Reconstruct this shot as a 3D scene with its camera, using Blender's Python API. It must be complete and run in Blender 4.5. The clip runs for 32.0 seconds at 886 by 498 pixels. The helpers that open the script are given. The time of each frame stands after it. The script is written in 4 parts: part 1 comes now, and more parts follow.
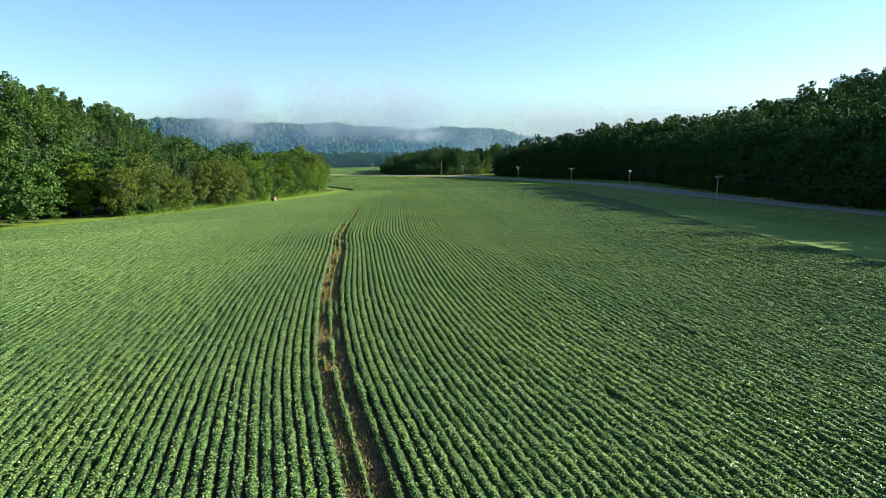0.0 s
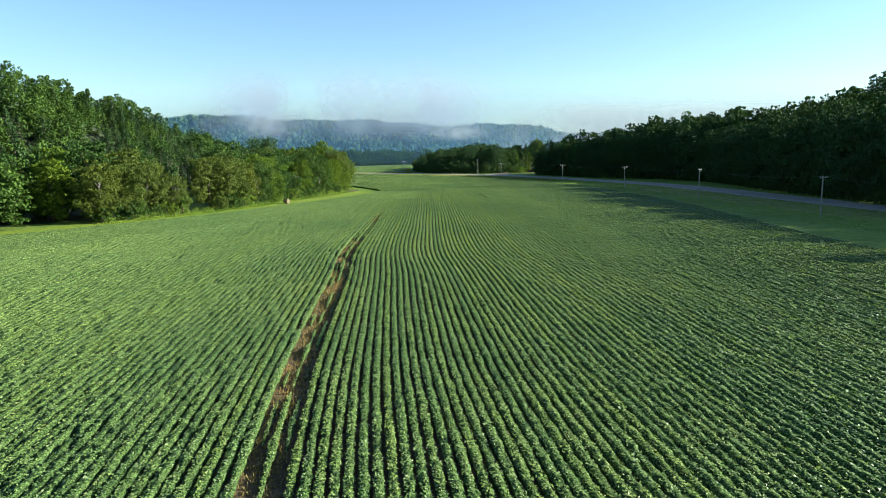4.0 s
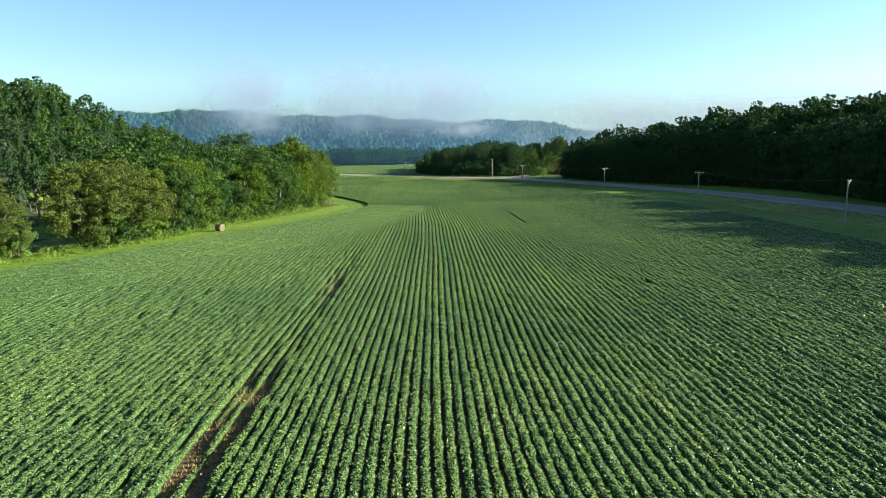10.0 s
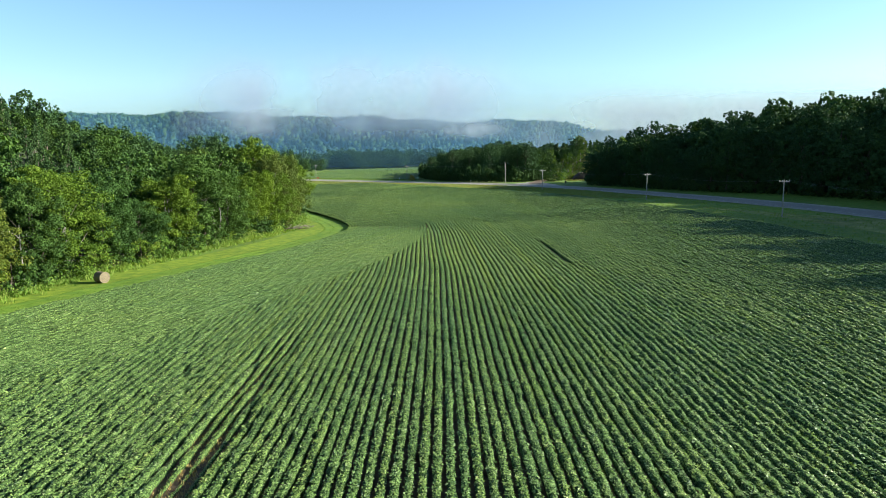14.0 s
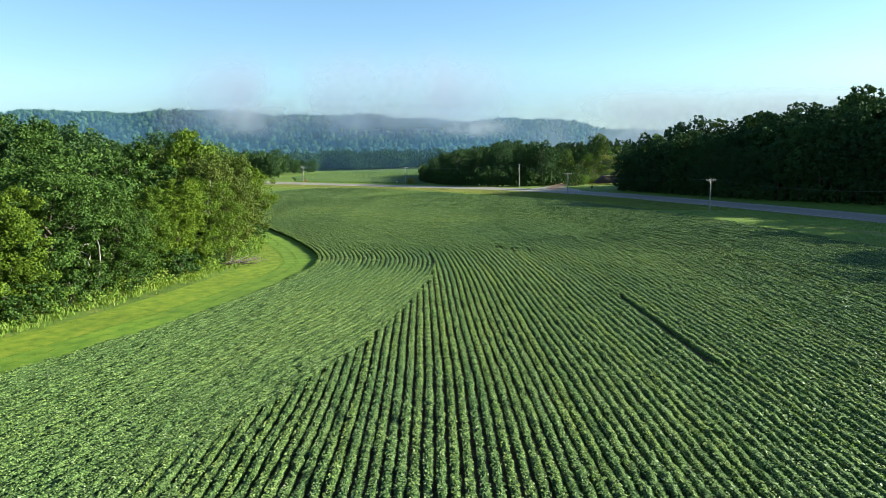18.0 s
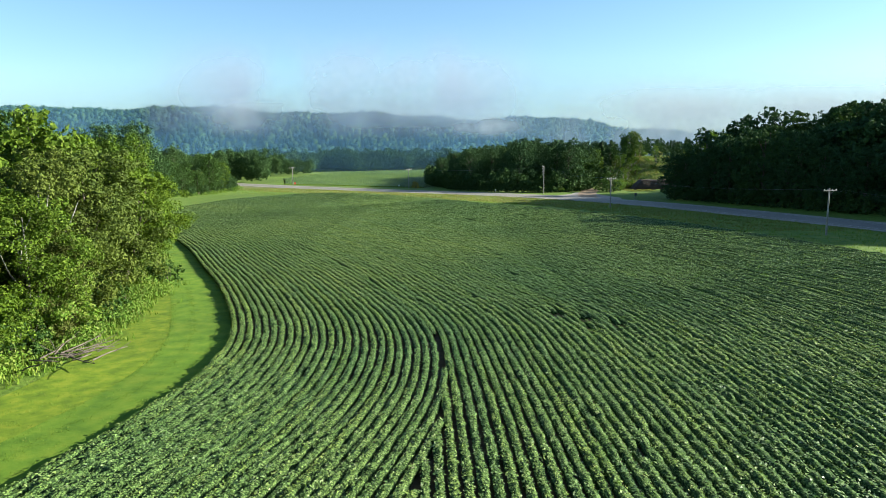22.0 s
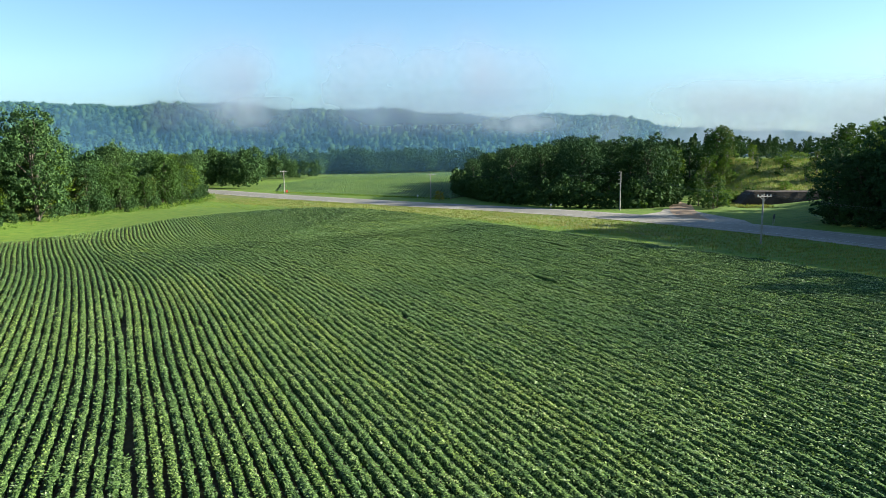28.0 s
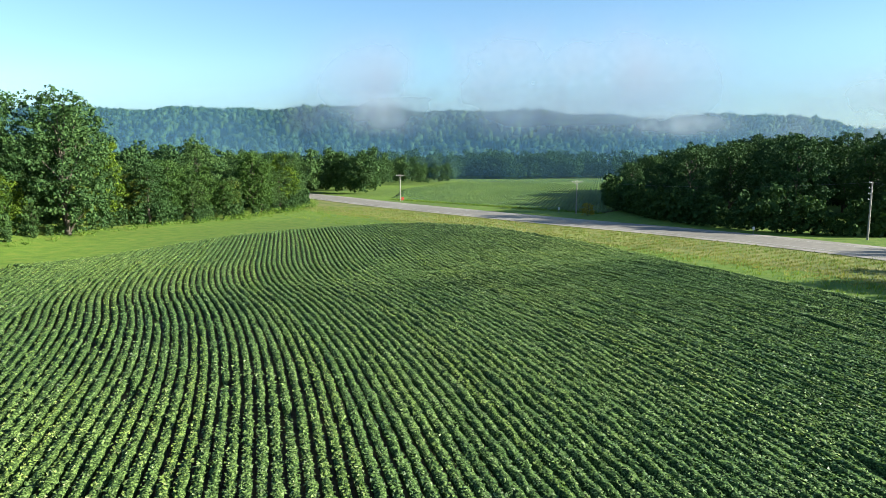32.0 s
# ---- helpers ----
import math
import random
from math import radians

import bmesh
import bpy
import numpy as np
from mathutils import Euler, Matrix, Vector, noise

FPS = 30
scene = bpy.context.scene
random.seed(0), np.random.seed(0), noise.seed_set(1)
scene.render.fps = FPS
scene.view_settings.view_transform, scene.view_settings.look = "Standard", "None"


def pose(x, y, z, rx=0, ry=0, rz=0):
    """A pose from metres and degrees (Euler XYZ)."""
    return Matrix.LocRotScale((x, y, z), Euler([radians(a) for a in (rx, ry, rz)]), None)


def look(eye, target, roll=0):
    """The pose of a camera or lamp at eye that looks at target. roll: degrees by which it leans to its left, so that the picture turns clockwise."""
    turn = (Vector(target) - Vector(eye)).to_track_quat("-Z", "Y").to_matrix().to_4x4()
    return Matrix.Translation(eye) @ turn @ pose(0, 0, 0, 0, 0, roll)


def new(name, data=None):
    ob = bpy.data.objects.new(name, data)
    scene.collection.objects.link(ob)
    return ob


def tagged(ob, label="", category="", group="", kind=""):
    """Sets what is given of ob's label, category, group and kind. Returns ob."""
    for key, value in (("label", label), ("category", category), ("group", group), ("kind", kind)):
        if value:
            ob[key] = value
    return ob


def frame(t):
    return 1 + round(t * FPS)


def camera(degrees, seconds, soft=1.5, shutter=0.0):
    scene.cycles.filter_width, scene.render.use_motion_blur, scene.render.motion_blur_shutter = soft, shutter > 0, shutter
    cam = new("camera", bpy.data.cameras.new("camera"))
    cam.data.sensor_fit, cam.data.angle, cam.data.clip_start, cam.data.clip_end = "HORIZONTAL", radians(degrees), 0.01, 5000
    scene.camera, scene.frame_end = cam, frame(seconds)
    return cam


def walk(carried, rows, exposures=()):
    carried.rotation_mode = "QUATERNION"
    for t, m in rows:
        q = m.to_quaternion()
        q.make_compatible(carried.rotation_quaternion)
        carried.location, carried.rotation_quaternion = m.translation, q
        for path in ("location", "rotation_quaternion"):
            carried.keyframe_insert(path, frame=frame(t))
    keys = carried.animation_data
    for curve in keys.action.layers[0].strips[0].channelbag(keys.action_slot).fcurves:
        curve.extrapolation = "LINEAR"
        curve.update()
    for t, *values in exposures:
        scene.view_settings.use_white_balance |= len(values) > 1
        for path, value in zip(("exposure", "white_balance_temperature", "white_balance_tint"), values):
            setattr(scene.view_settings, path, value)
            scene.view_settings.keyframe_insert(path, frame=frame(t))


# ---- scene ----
cam = camera(66.8, 32.0, soft=0.55)
UNIT = 1.3  # metres to one unit of the plan: crop rows 0.76 m apart, poles about 10 m high
# seconds, x, y, z in plan units, yaw to the left, pitch, roll
PATH = [
    (0, -1.49, 1.77, 13.82, -0.48, -8.08, -0.52),
    (0.5, -1.54, 3.58, 13.74, -0.41, -8.11, -0.55),
    (1, -1.59, 5.76, 13.66, 0.48, -8.14, -0.57),
    (1.5, -1.61, 8.44, 13.59, 1.49, -8.16, -0.59),
    (2, -1.61, 11.68, 13.52, 2.01, -8.18, -0.60),
    (2.5, -1.59, 15.86, 13.45, 2.36, -8.19, -0.60),
    (3, -1.57, 20.49, 13.39, 2.43, -8.21, -0.58),
    (3.5, -1.66, 25.12, 13.32, 2.46, -8.22, -0.55),
    (5.5, -2.59, 44.76, 13.15, 2.61, -8.26, -0.42),
    (6, -2.91, 49.64, 13.17, 2.64, -8.28, -0.39),
    (7, -3.72, 59.97, 13.37, 2.72, -8.34, -0.36),
    (8, -4.59, 70.51, 13.56, 2.80, -8.40, -0.35),
    (9, -5.43, 81.08, 13.72, 2.84, -8.44, -0.36),
    (10, -6.24, 91.83, 13.84, 2.87, -8.42, -0.40),
    (11, -6.95, 102.84, 13.94, 2.92, -8.40, -0.46),
    (12, -7.42, 113.66, 14.07, 3.01, -8.39, -0.55),
    (13, -7.68, 123.98, 14.20, 3.27, -8.36, -0.66),
    (14, -7.92, 134.29, 14.25, 3.50, -8.30, -0.75),
    (14.5, -8.28, 139.67, 14.24, 3.54, -8.28, -0.78),
    (16.5, -10.65, 159.88, 14.15, 3.49, -8.29, -0.79),
    (17, -11.20, 164.56, 14.11, 3.45, -8.30, -0.77),
    (18, -12.03, 174.82, 13.96, 3.47, -8.27, -0.71),
    (19, -12.76, 185.21, 13.79, 3.47, -8.25, -0.63),
    (20, -13.43, 195.69, 13.65, 3.68, -8.22, -0.55),
    (20.5, -13.80, 200.92, 13.58, 3.99, -8.21, -0.51),
    (21, -14.24, 205.99, 13.53, 4.00, -8.21, -0.48),
    (22, -15.28, 216.02, 13.45, 4.05, -8.22, -0.43),
    (23, -16.30, 226.18, 13.41, 4.64, -8.23, -0.42),
    (24, -17.14, 236.61, 13.42, 5.02, -8.24, -0.47),
    (25, -17.86, 246.45, 13.44, 5.81, -8.21, -0.54),
    (25.5, -18.45, 251.16, 13.45, 6.35, -8.18, -0.55),
    (27.5, -21.67, 272.24, 13.36, 6.10, -8.18, -0.38),
    (28, -22.41, 277.64, 13.28, 5.98, -8.17, -0.29),
    (28.5, -23.03, 282.95, 13.13, 5.95, -8.13, -0.20),
    (29, -23.62, 288.20, 12.95, 5.91, -8.09, -0.12),
    (29.5, -24.21, 293.40, 12.78, 6.10, -8.06, -0.06),
    (30, -24.82, 298.51, 12.62, 9.16, -8.03, -0.02),
    (30.5, -25.48, 303.55, 12.49, 12.11, -8.01, 0.01),
    (31, -26.22, 308.53, 12.37, 15.64, -7.97, 0.04),
    (31.5, -27.04, 313.49, 12.29, 18.03, -7.88, 0.05),
    (32, -27.97, 318.46, 12.24, 18.02, -7.73, 0.08),
]


def aim(x, y, z, yaw, pitch, roll):
    eye = Vector((x, y, z)) * UNIT
    a, b = radians(yaw), radians(pitch)
    ahead = Vector((-math.sin(a) * math.cos(b), math.cos(a) * math.cos(b), math.sin(b)))
    return look(eye, eye + 2 * ahead, roll)


walk(cam, [(t, aim(*row)) for t, *row in PATH], [(0, 1.84, 6000, 3), (20, 1.84, 6000, 3), (28, 1.83, 6000, 3), (32, 1.86, 6000, 3)])

# ---- world and sun ----
SUN_AZ, SUN_EL = 82.0, 18.6
world = bpy.data.worlds.new("world")
scene.world = world
world.use_nodes = True
wn, wl = world.node_tree.nodes, world.node_tree.links
sky = wn.new("ShaderNodeTexSky")
sky.sky_type, sky.sun_disc = "NISHITA", False
sky.sun_elevation, sky.sun_rotation = radians(SUN_EL), radians(SUN_AZ)
sky.air_density, sky.dust_density, sky.ozone_density = 1.0, 0.4, 3.0
wl.new(sky.outputs[0], wn["Background"].inputs[0])
wn["Background"].inputs[1].default_value = 0.063
sun_data = bpy.data.lights.new("sun", "SUN")
sun_data.energy, sun_data.angle, sun_data.color = 5.0, radians(0.6), (1.0, 0.94, 0.80)
sun = new("sun", sun_data)
SUN_WAY = Vector((math.sin(radians(SUN_AZ)) * math.cos(radians(SUN_EL)), math.cos(radians(SUN_AZ)) * math.cos(radians(SUN_EL)), math.sin(radians(SUN_EL))))
sun.matrix_world = look(SUN_WAY * 400, (0, 0, 0))


# ---- materials ----
def material(name):
    m = bpy.data.materials.new(name)
    m.use_nodes = True
    return m, m.node_tree.nodes, m.node_tree.links


def noise_tex(n, l, scale, detail=3.0, rough=0.55, coord="Object"):
    tc = n.new("ShaderNodeTexCoord")
    tx = n.new("ShaderNodeTexNoise")
    tx.inputs["Scale"].default_value, tx.inputs["Detail"].default_value, tx.inputs["Roughness"].default_value = scale, detail, rough
    l.new(tc.outputs[coord], tx.inputs["Vector"])
    return tx.outputs["Fac"]


def ramp(n, l, src, stops):
    r = n.new("ShaderNodeValToRGB")
    e = r.color_ramp.elements
    while len(e) < len(stops):
        e.new(0.5)
    for el, (p, c) in zip(e, stops):
        el.position, el.color = p, (*c, 1)
    l.new(src, r.inputs[0])
    return r.outputs[0]


def blend(n, l, fac, a, b, mode="MIX"):
    x = n.new("ShaderNodeMix")
    x.data_type, x.blend_type = "RGBA", mode
    for k, v in ((0, fac), (6, a), (7, b)):
        if hasattr(v, "links"):
            l.new(v, x.inputs[k])
        else:
            x.inputs[k].default_value = v if k == 0 else (*v, 1)
    return x.outputs[2]


def bump(n, l, src, strength, dist=0.05):
    b = n.new("ShaderNodeBump")
    b.inputs["Strength"].default_value, b.inputs["Distance"].default_value = strength, dist
    l.new(src, b.inputs["Height"])
    return b.outputs[0]


def plain(name, stops, scale, big=0.05, rough=0.9, bumps=0.4, bump_scale=8.0, metal=0.0, bump_dist=0.05, vary=0.35):
    """Two scales of colour noise and a fine relief."""
    m, n, l = material(name)
    b = n["Principled BSDF"]
    c = ramp(n, l, noise_tex(n, l, scale, 5.0), stops)
    dark = ramp(n, l, noise_tex(n, l, big, 3.0), [(0.3, (1 - vary,) * 3), (0.7, (1.0,) * 3)])
    l.new(blend(n, l, 1.0, c, dark, "MULTIPLY"), b.inputs["Base Color"])
    b.inputs["Roughness"].default_value, b.inputs["Metallic"].default_value = rough, metal
    b.inputs["Specular IOR Level"].default_value = 0.25
    if bumps:
        l.new(bump(n, l, noise_tex(n, l, bump_scale, 5.0), bumps, bump_dist), b.inputs["Normal"])
    return m


def leafy(name, stops, through_light=0.3, rough=0.7, spec=0.15, patch=0.04):
    """Foliage: colour varies leaf by leaf, plant by plant and in broad patches; some light shines through."""
    m, n, l = material(name)
    b = n["Principled BSDF"]
    geo = n.new("ShaderNodeNewGeometry")
    info = n.new("ShaderNodeObjectInfo")
    c = ramp(n, l, geo.outputs["Random Per Island"], stops)
    tone = ramp(n, l, info.outputs["Random"], [(0.0, (0.72, 0.82, 0.8)), (0.5, (1.0, 1.0, 1.0)), (1.0, (1.16, 1.1, 0.75))])
    c = blend(n, l, 0.75, c, tone, "MULTIPLY")
    wide = ramp(n, l, noise_tex(n, l, patch, 3.0), [(0.3, (0.7, 0.78, 0.75)), (0.7, (1.15, 1.08, 0.9))])
    c = blend(n, l, 1.0, c, wide, "MULTIPLY")
    l.new(c, b.inputs["Base Color"])
    b.inputs["Roughness"].default_value, b.inputs["Specular IOR Level"].default_value = rough, spec
    tr = n.new("ShaderNodeBsdfTranslucent")
    l.new(blend(n, l, 1.0, c, (1.15, 1.3, 0.6), "MULTIPLY"), tr.inputs[0])
    mx = n.new("ShaderNodeMixShader")
    mx.inputs[0].default_value = through_light
    l.new(b.outputs[0], mx.inputs[1])
    l.new(tr.outputs[0], mx.inputs[2])
    l.new(mx.outputs[0], n["Material Output"].inputs[0])
    return m


SOIL = plain("soil", [(0.3, (0.07, 0.045, 0.024)), (0.55, (0.13, 0.085, 0.045)), (0.75, (0.20, 0.135, 0.075))], 1.5, 0.08, 0.95, 0.8, 6.0)
GRASS = plain("meadow_grass", [(0.3, (0.08, 0.14, 0.012)), (0.5, (0.125, 0.195, 0.018)), (0.7, (0.18, 0.21, 0.03))], 0.6, 0.03, 0.9, 0.9, 3.0, bump_dist=0.2)
MOWN = plain("mown_grass", [(0.32, (0.09, 0.14, 0.005)), (0.5, (0.14, 0.20, 0.007)), (0.7, (0.215, 0.245, 0.014))], 0.9, 0.08, 0.95, 0.4, 7.0, bump_dist=0.05, vary=0.25)
ASPHALT = plain("asphalt", [(0.3, (0.19, 0.165, 0.135)), (0.6, (0.245, 0.212, 0.175)), (0.8, (0.285, 0.25, 0.21))], 1.2, 0.05, 0.85, 0.3, 20.0, vary=0.2)
GRAVEL = plain("gravel", [(0.3, (0.26, 0.22, 0.18)), (0.6, (0.36, 0.31, 0.26)), (0.8, (0.44, 0.38, 0.33))], 1.5, 0.1, 0.95, 0.7, 10.0)
DIRT = plain("red_dirt", [(0.3, (0.30, 0.19, 0.11)), (0.6, (0.40, 0.27, 0.17)), (0.8, (0.45, 0.32, 0.22))], 0.6, 0.1, 0.95, 0.6, 6.0)
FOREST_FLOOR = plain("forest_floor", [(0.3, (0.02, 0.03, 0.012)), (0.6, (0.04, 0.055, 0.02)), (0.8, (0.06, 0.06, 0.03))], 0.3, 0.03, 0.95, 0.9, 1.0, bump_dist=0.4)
BARK = plain("bark", [(0.3, (0.07, 0.055, 0.04)), (0.6, (0.13, 0.105, 0.08)), (0.8, (0.2, 0.17, 0.14))], 3.0, 0.5, 0.95, 0.8, 12.0)
PINE_BARK = plain("pine_bark", [(0.3, (0.10, 0.075, 0.058)), (0.6, (0.17, 0.135, 0.11)), (0.8, (0.24, 0.20, 0.17))], 2.5, 0.4, 0.95, 0.8, 12.0)
PALE_BARK = plain("pale_bark", [(0.3, (0.16, 0.14, 0.115)), (0.6, (0.27, 0.245, 0.21)), (0.8, (0.36, 0.335, 0.30))], 2.0, 0.5, 0.9, 0.6, 10.0)
POLE_WOOD = plain("pole_wood", [(0.3, (0.24, 0.21, 0.18)), (0.6, (0.36, 0.32, 0.28)), (0.8, (0.44, 0.40, 0.36))], 4.0, 0.6, 0.85, 0.5, 14.0)
PORCELAIN = plain("porcelain", [(0.3, (0.5, 0.5, 0.48)), (0.7, (0.62, 0.62, 0.6))], 3.0, 1.0, 0.3, 0.0)
WIRE = plain("wire", [(0.3, (0.2, 0.2, 0.2)), (0.7, (0.3, 0.3, 0.3))], 3.0, 1.0, 0.4, 0.0, metal=0.8)
STRAW = plain("straw", [(0.3, (0.13, 0.10, 0.06)), (0.6, (0.21, 0.165, 0.10)), (0.8, (0.29, 0.235, 0.15))], 6.0, 0.8, 0.95, 0.9, 25.0)

CROP = leafy("soybean_leaf", [(0.0, (0.088, 0.142, 0.042)), (0.35, (0.148, 0.22, 0.064)), (0.7, (0.21, 0.285, 0.092)), (0.93, (0.265, 0.325, 0.13)), (1.0, (0.36, 0.38, 0.24))], 0.24, 0.47, 0.3, 0.03)
LEAF_A = leafy("leaf_green", [(0.0, (0.028, 0.060, 0.013)), (0.5, (0.048, 0.094, 0.019)), (1.0, (0.076, 0.126, 0.026))], 0.2)
LEAF_B = leafy("leaf_olive", [(0.0, (0.05, 0.072, 0.012)), (0.5, (0.088, 0.114, 0.018)), (1.0, (0.132, 0.158, 0.028))], 0.2)
LEAF_C = leafy("leaf_bright", [(0.0, (0.052, 0.09, 0.008)), (0.5, (0.092, 0.145, 0.012)), (1.0, (0.14, 0.192, 0.02))], 0.25)
LEAF_O = leafy("leaf_willow", [(0.0, (0.048, 0.060, 0.016)), (0.5, (0.074, 0.088, 0.023)), (1.0, (0.108, 0.118, 0.036))], 0.2)
LEAF_D = leafy("needle_dark", [(0.0, (0.022, 0.05, 0.018)), (0.5, (0.042, 0.085, 0.026)), (1.0, (0.07, 0.115, 0.035))], 0.1)
# woods in shade: darkness and bluish haze are put into this leaf colour
LEAF_SHADED = leafy("leaf_wood", [(0.0, (0.026, 0.054, 0.024)), (0.5, (0.040, 0.077, 0.031)), (1.0, (0.060, 0.10, 0.038))], 0.08, 0.8, 0.08)
LEAF_G = leafy("leaf_greygreen", [(0.0, (0.030, 0.062, 0.020)), (0.5, (0.052, 0.098, 0.030)), (1.0, (0.084, 0.132, 0.040))], 0.15)
LEAF_F = leafy("leaf_far", [(0.0, (0.024, 0.052, 0.016)), (0.5, (0.036, 0.074, 0.022)), (1.0, (0.054, 0.098, 0.028))], 0.08, 0.8, 0.1, 0.02)
WEEDS = leafy("weeds", [(0.0, (0.09, 0.165, 0.02)), (0.5, (0.145, 0.22, 0.03)), (1.0, (0.21, 0.24, 0.06))], 0.25)
DEAD = leafy("dead_straw", [(0.0, (0.16, 0.11, 0.05)), (0.5, (0.28, 0.20, 0.10)), (1.0, (0.42, 0.31, 0.17))], 0.1)
DRY = leafy("dry_grass", [(0.0, (0.14, 0.15, 0.04)), (0.5, (0.21, 0.20, 0.06)), (1.0, (0.30, 0.26, 0.10))], 0.25)


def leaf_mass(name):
    """The closed surface of a crop row: hand-sized leaves, with the shade in the chinks between them painted in."""
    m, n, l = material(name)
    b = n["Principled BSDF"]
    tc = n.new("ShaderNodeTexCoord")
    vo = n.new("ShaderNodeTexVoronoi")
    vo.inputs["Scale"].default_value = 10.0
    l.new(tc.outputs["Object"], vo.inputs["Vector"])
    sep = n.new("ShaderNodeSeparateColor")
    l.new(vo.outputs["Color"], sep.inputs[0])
    # leaf green lowered to the tone of shaded inner leaves
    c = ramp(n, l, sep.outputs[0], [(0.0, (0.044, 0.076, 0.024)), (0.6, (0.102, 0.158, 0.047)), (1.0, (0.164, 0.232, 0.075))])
    # shade between leaves, multiplied into the colour away from each cell's centre
    chink_shade = ramp(n, l, vo.outputs["Distance"], [(0.35, (1.0, 1.0, 1.0)), (0.7, (0.26, 0.3, 0.26))])
    c = blend(n, l, 1.0, c, chink_shade, "MULTIPLY")
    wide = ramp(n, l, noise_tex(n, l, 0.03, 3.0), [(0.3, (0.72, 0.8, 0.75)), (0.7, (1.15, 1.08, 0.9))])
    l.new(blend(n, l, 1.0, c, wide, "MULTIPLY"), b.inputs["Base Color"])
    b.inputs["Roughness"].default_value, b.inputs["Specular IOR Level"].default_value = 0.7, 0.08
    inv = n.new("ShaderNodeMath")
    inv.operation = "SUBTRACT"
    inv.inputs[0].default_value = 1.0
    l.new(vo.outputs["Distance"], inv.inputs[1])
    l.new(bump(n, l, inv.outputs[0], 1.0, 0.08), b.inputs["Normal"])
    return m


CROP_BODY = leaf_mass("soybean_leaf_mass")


# ---- plan ----
def pts(text):
    return np.array([[float(v) for v in p.split(",")] for p in text.split()])


def interp(v, text):
    p = pts(text)
    return np.interp(v, p[:, 0], p[:, 1])


def resample(p, step):
    """A smooth curve (Catmull-Rom) through the points, at even steps."""
    q = np.vstack([2 * p[0] - p[1], p, 2 * p[-1] - p[-2]])
    out = []
    for k in range(1, len(q) - 2):
        t = np.linspace(0, 1, 40, endpoint=False)[:, None]
        a, b, c, d = q[k - 1], q[k], q[k + 1], q[k + 2]
        out.append(0.5 * (2 * b + (c - a) * t + (2 * a - 5 * b + 4 * c - d) * t**2 + (3 * b - a - 3 * c + d) * t**3))
    out = np.vstack(out + [p[-1:]])
    s = np.r_[0, np.cumsum(np.hypot(*np.diff(out, axis=0).T))]
    u = np.arange(0, s[-1], step)
    return np.stack([np.interp(u, s, out[:, 0]), np.interp(u, s, out[:, 1])], 1)


def normals_of(p):
    d = np.gradient(p, axis=0)
    d /= np.hypot(*d.T)[:, None] + 1e-9
    return np.stack([d[:, 1], -d[:, 0]], 1)


def inside(p, poly):
    x, y = p[:, 0], p[:, 1]
    hit = np.zeros(len(p), bool)
    for (ax, ay), (bx, by) in zip(poly, np.roll(poly, -1, axis=0)):
        cross = (ay > y) != (by > y)
        hit ^= cross & (x < (bx - ax) * (y - ay) / (by - ay + 1e-12) + ax)
    return hit


def away(p, line):
    """The distance of points from a line of points, and its sign: positive to the right of the line."""
    if len(p) * len(line) < 40000:
        a, d = line[:-1], np.diff(line, axis=0)
        v = p[:, None] - a[None]
        t = np.clip((v * d).sum(-1) / ((d * d).sum(-1) + 1e-12), 0, 1)
        off = v - t[..., None] * d
        r = np.hypot(off[..., 0], off[..., 1])
        k = r.argmin(1)
        i = np.arange(len(p))
        return r[i, k] * np.where(d[k, 1] * off[i, k, 0] - d[k, 0] * off[i, k, 1] >= 0, 1.0, -1.0)
    best, side = np.full(len(p), 1e9), np.ones(len(p))
    for a, b in zip(line[:-1], line[1:]):
        d = b - a
        t = np.clip(((p - a) @ d) / (d @ d + 1e-12), 0, 1)
        off = p - (a + t[:, None] * d)
        r = np.hypot(*off.T)
        s = d[1] * off[:, 0] - d[0] * off[:, 1]
        side = np.where(r < best, np.where(s >= 0, 1.0, -1.0), side)
        best = np.minimum(r, best)
    return best * side


def smooth(v, a, b):
    t = np.clip((v - a) / (b - a), 0, 1)
    return t * t * (3 - 2 * t)


WEST = pts("-150,-80 -128,40 -106,85 -88,118 -72,147 -58,172 -50,193 -43,213 -37,230 -34,244 -33,254 -35,264 -42,279 -50,293 -60,310 -79,338 -92,355 -101,367")
NORTH = pts("-97,373 -93,380 -91.5,393 -90.5,405 -87,415 -81,424 -75,432 -67,436")
EAST = pts("-58,433 -41,418 -26,400 -11,383 8,360 20,340 30,315 40,280 46,245 50,200 50,130 52,90 56,60 70,0 80,-80")
west_edge = resample(WEST, 1.5)
FIELD = np.vstack([west_edge, resample(NORTH, 3), resample(EAST, 4)])
GUIDE = pts("34,-90 26,-60 17,-20 10,10 5.7,28 1.4,46 -1.8,65 -3.7,80 -6,100 -8,115 -9.2,130 -10.4,150 -12.3,180 -14.4,210 -15.5,222 -16.6,234 -17.6,245 -18.8,255 -20.6,266 -24.5,276 -32.7,294 -46.7,317 -54,329 -62,341 -70,351 -78.5,360 -86,370 -92.5,380.5 -99.5,392 -110,409 -123,430")
ROAD = pts("-420,720 -300,628 -200,553 -137,512 -93,479 -50,451 -20,433 5,413 27,386 45,352 59,322 71,290 79,252 84,215 91,175 98,140 104,90 108,40 112,-100 112,-300")
WOODS = pts("33,404 58,360 82,334 94,300 92,250 94,180 100,145 110,60 116,-100 116,-300")
woods_line = resample(WOODS, 6)
LANE = pts("-62,175 -107,253")  # a gap in the hedge, open to a small meadow behind


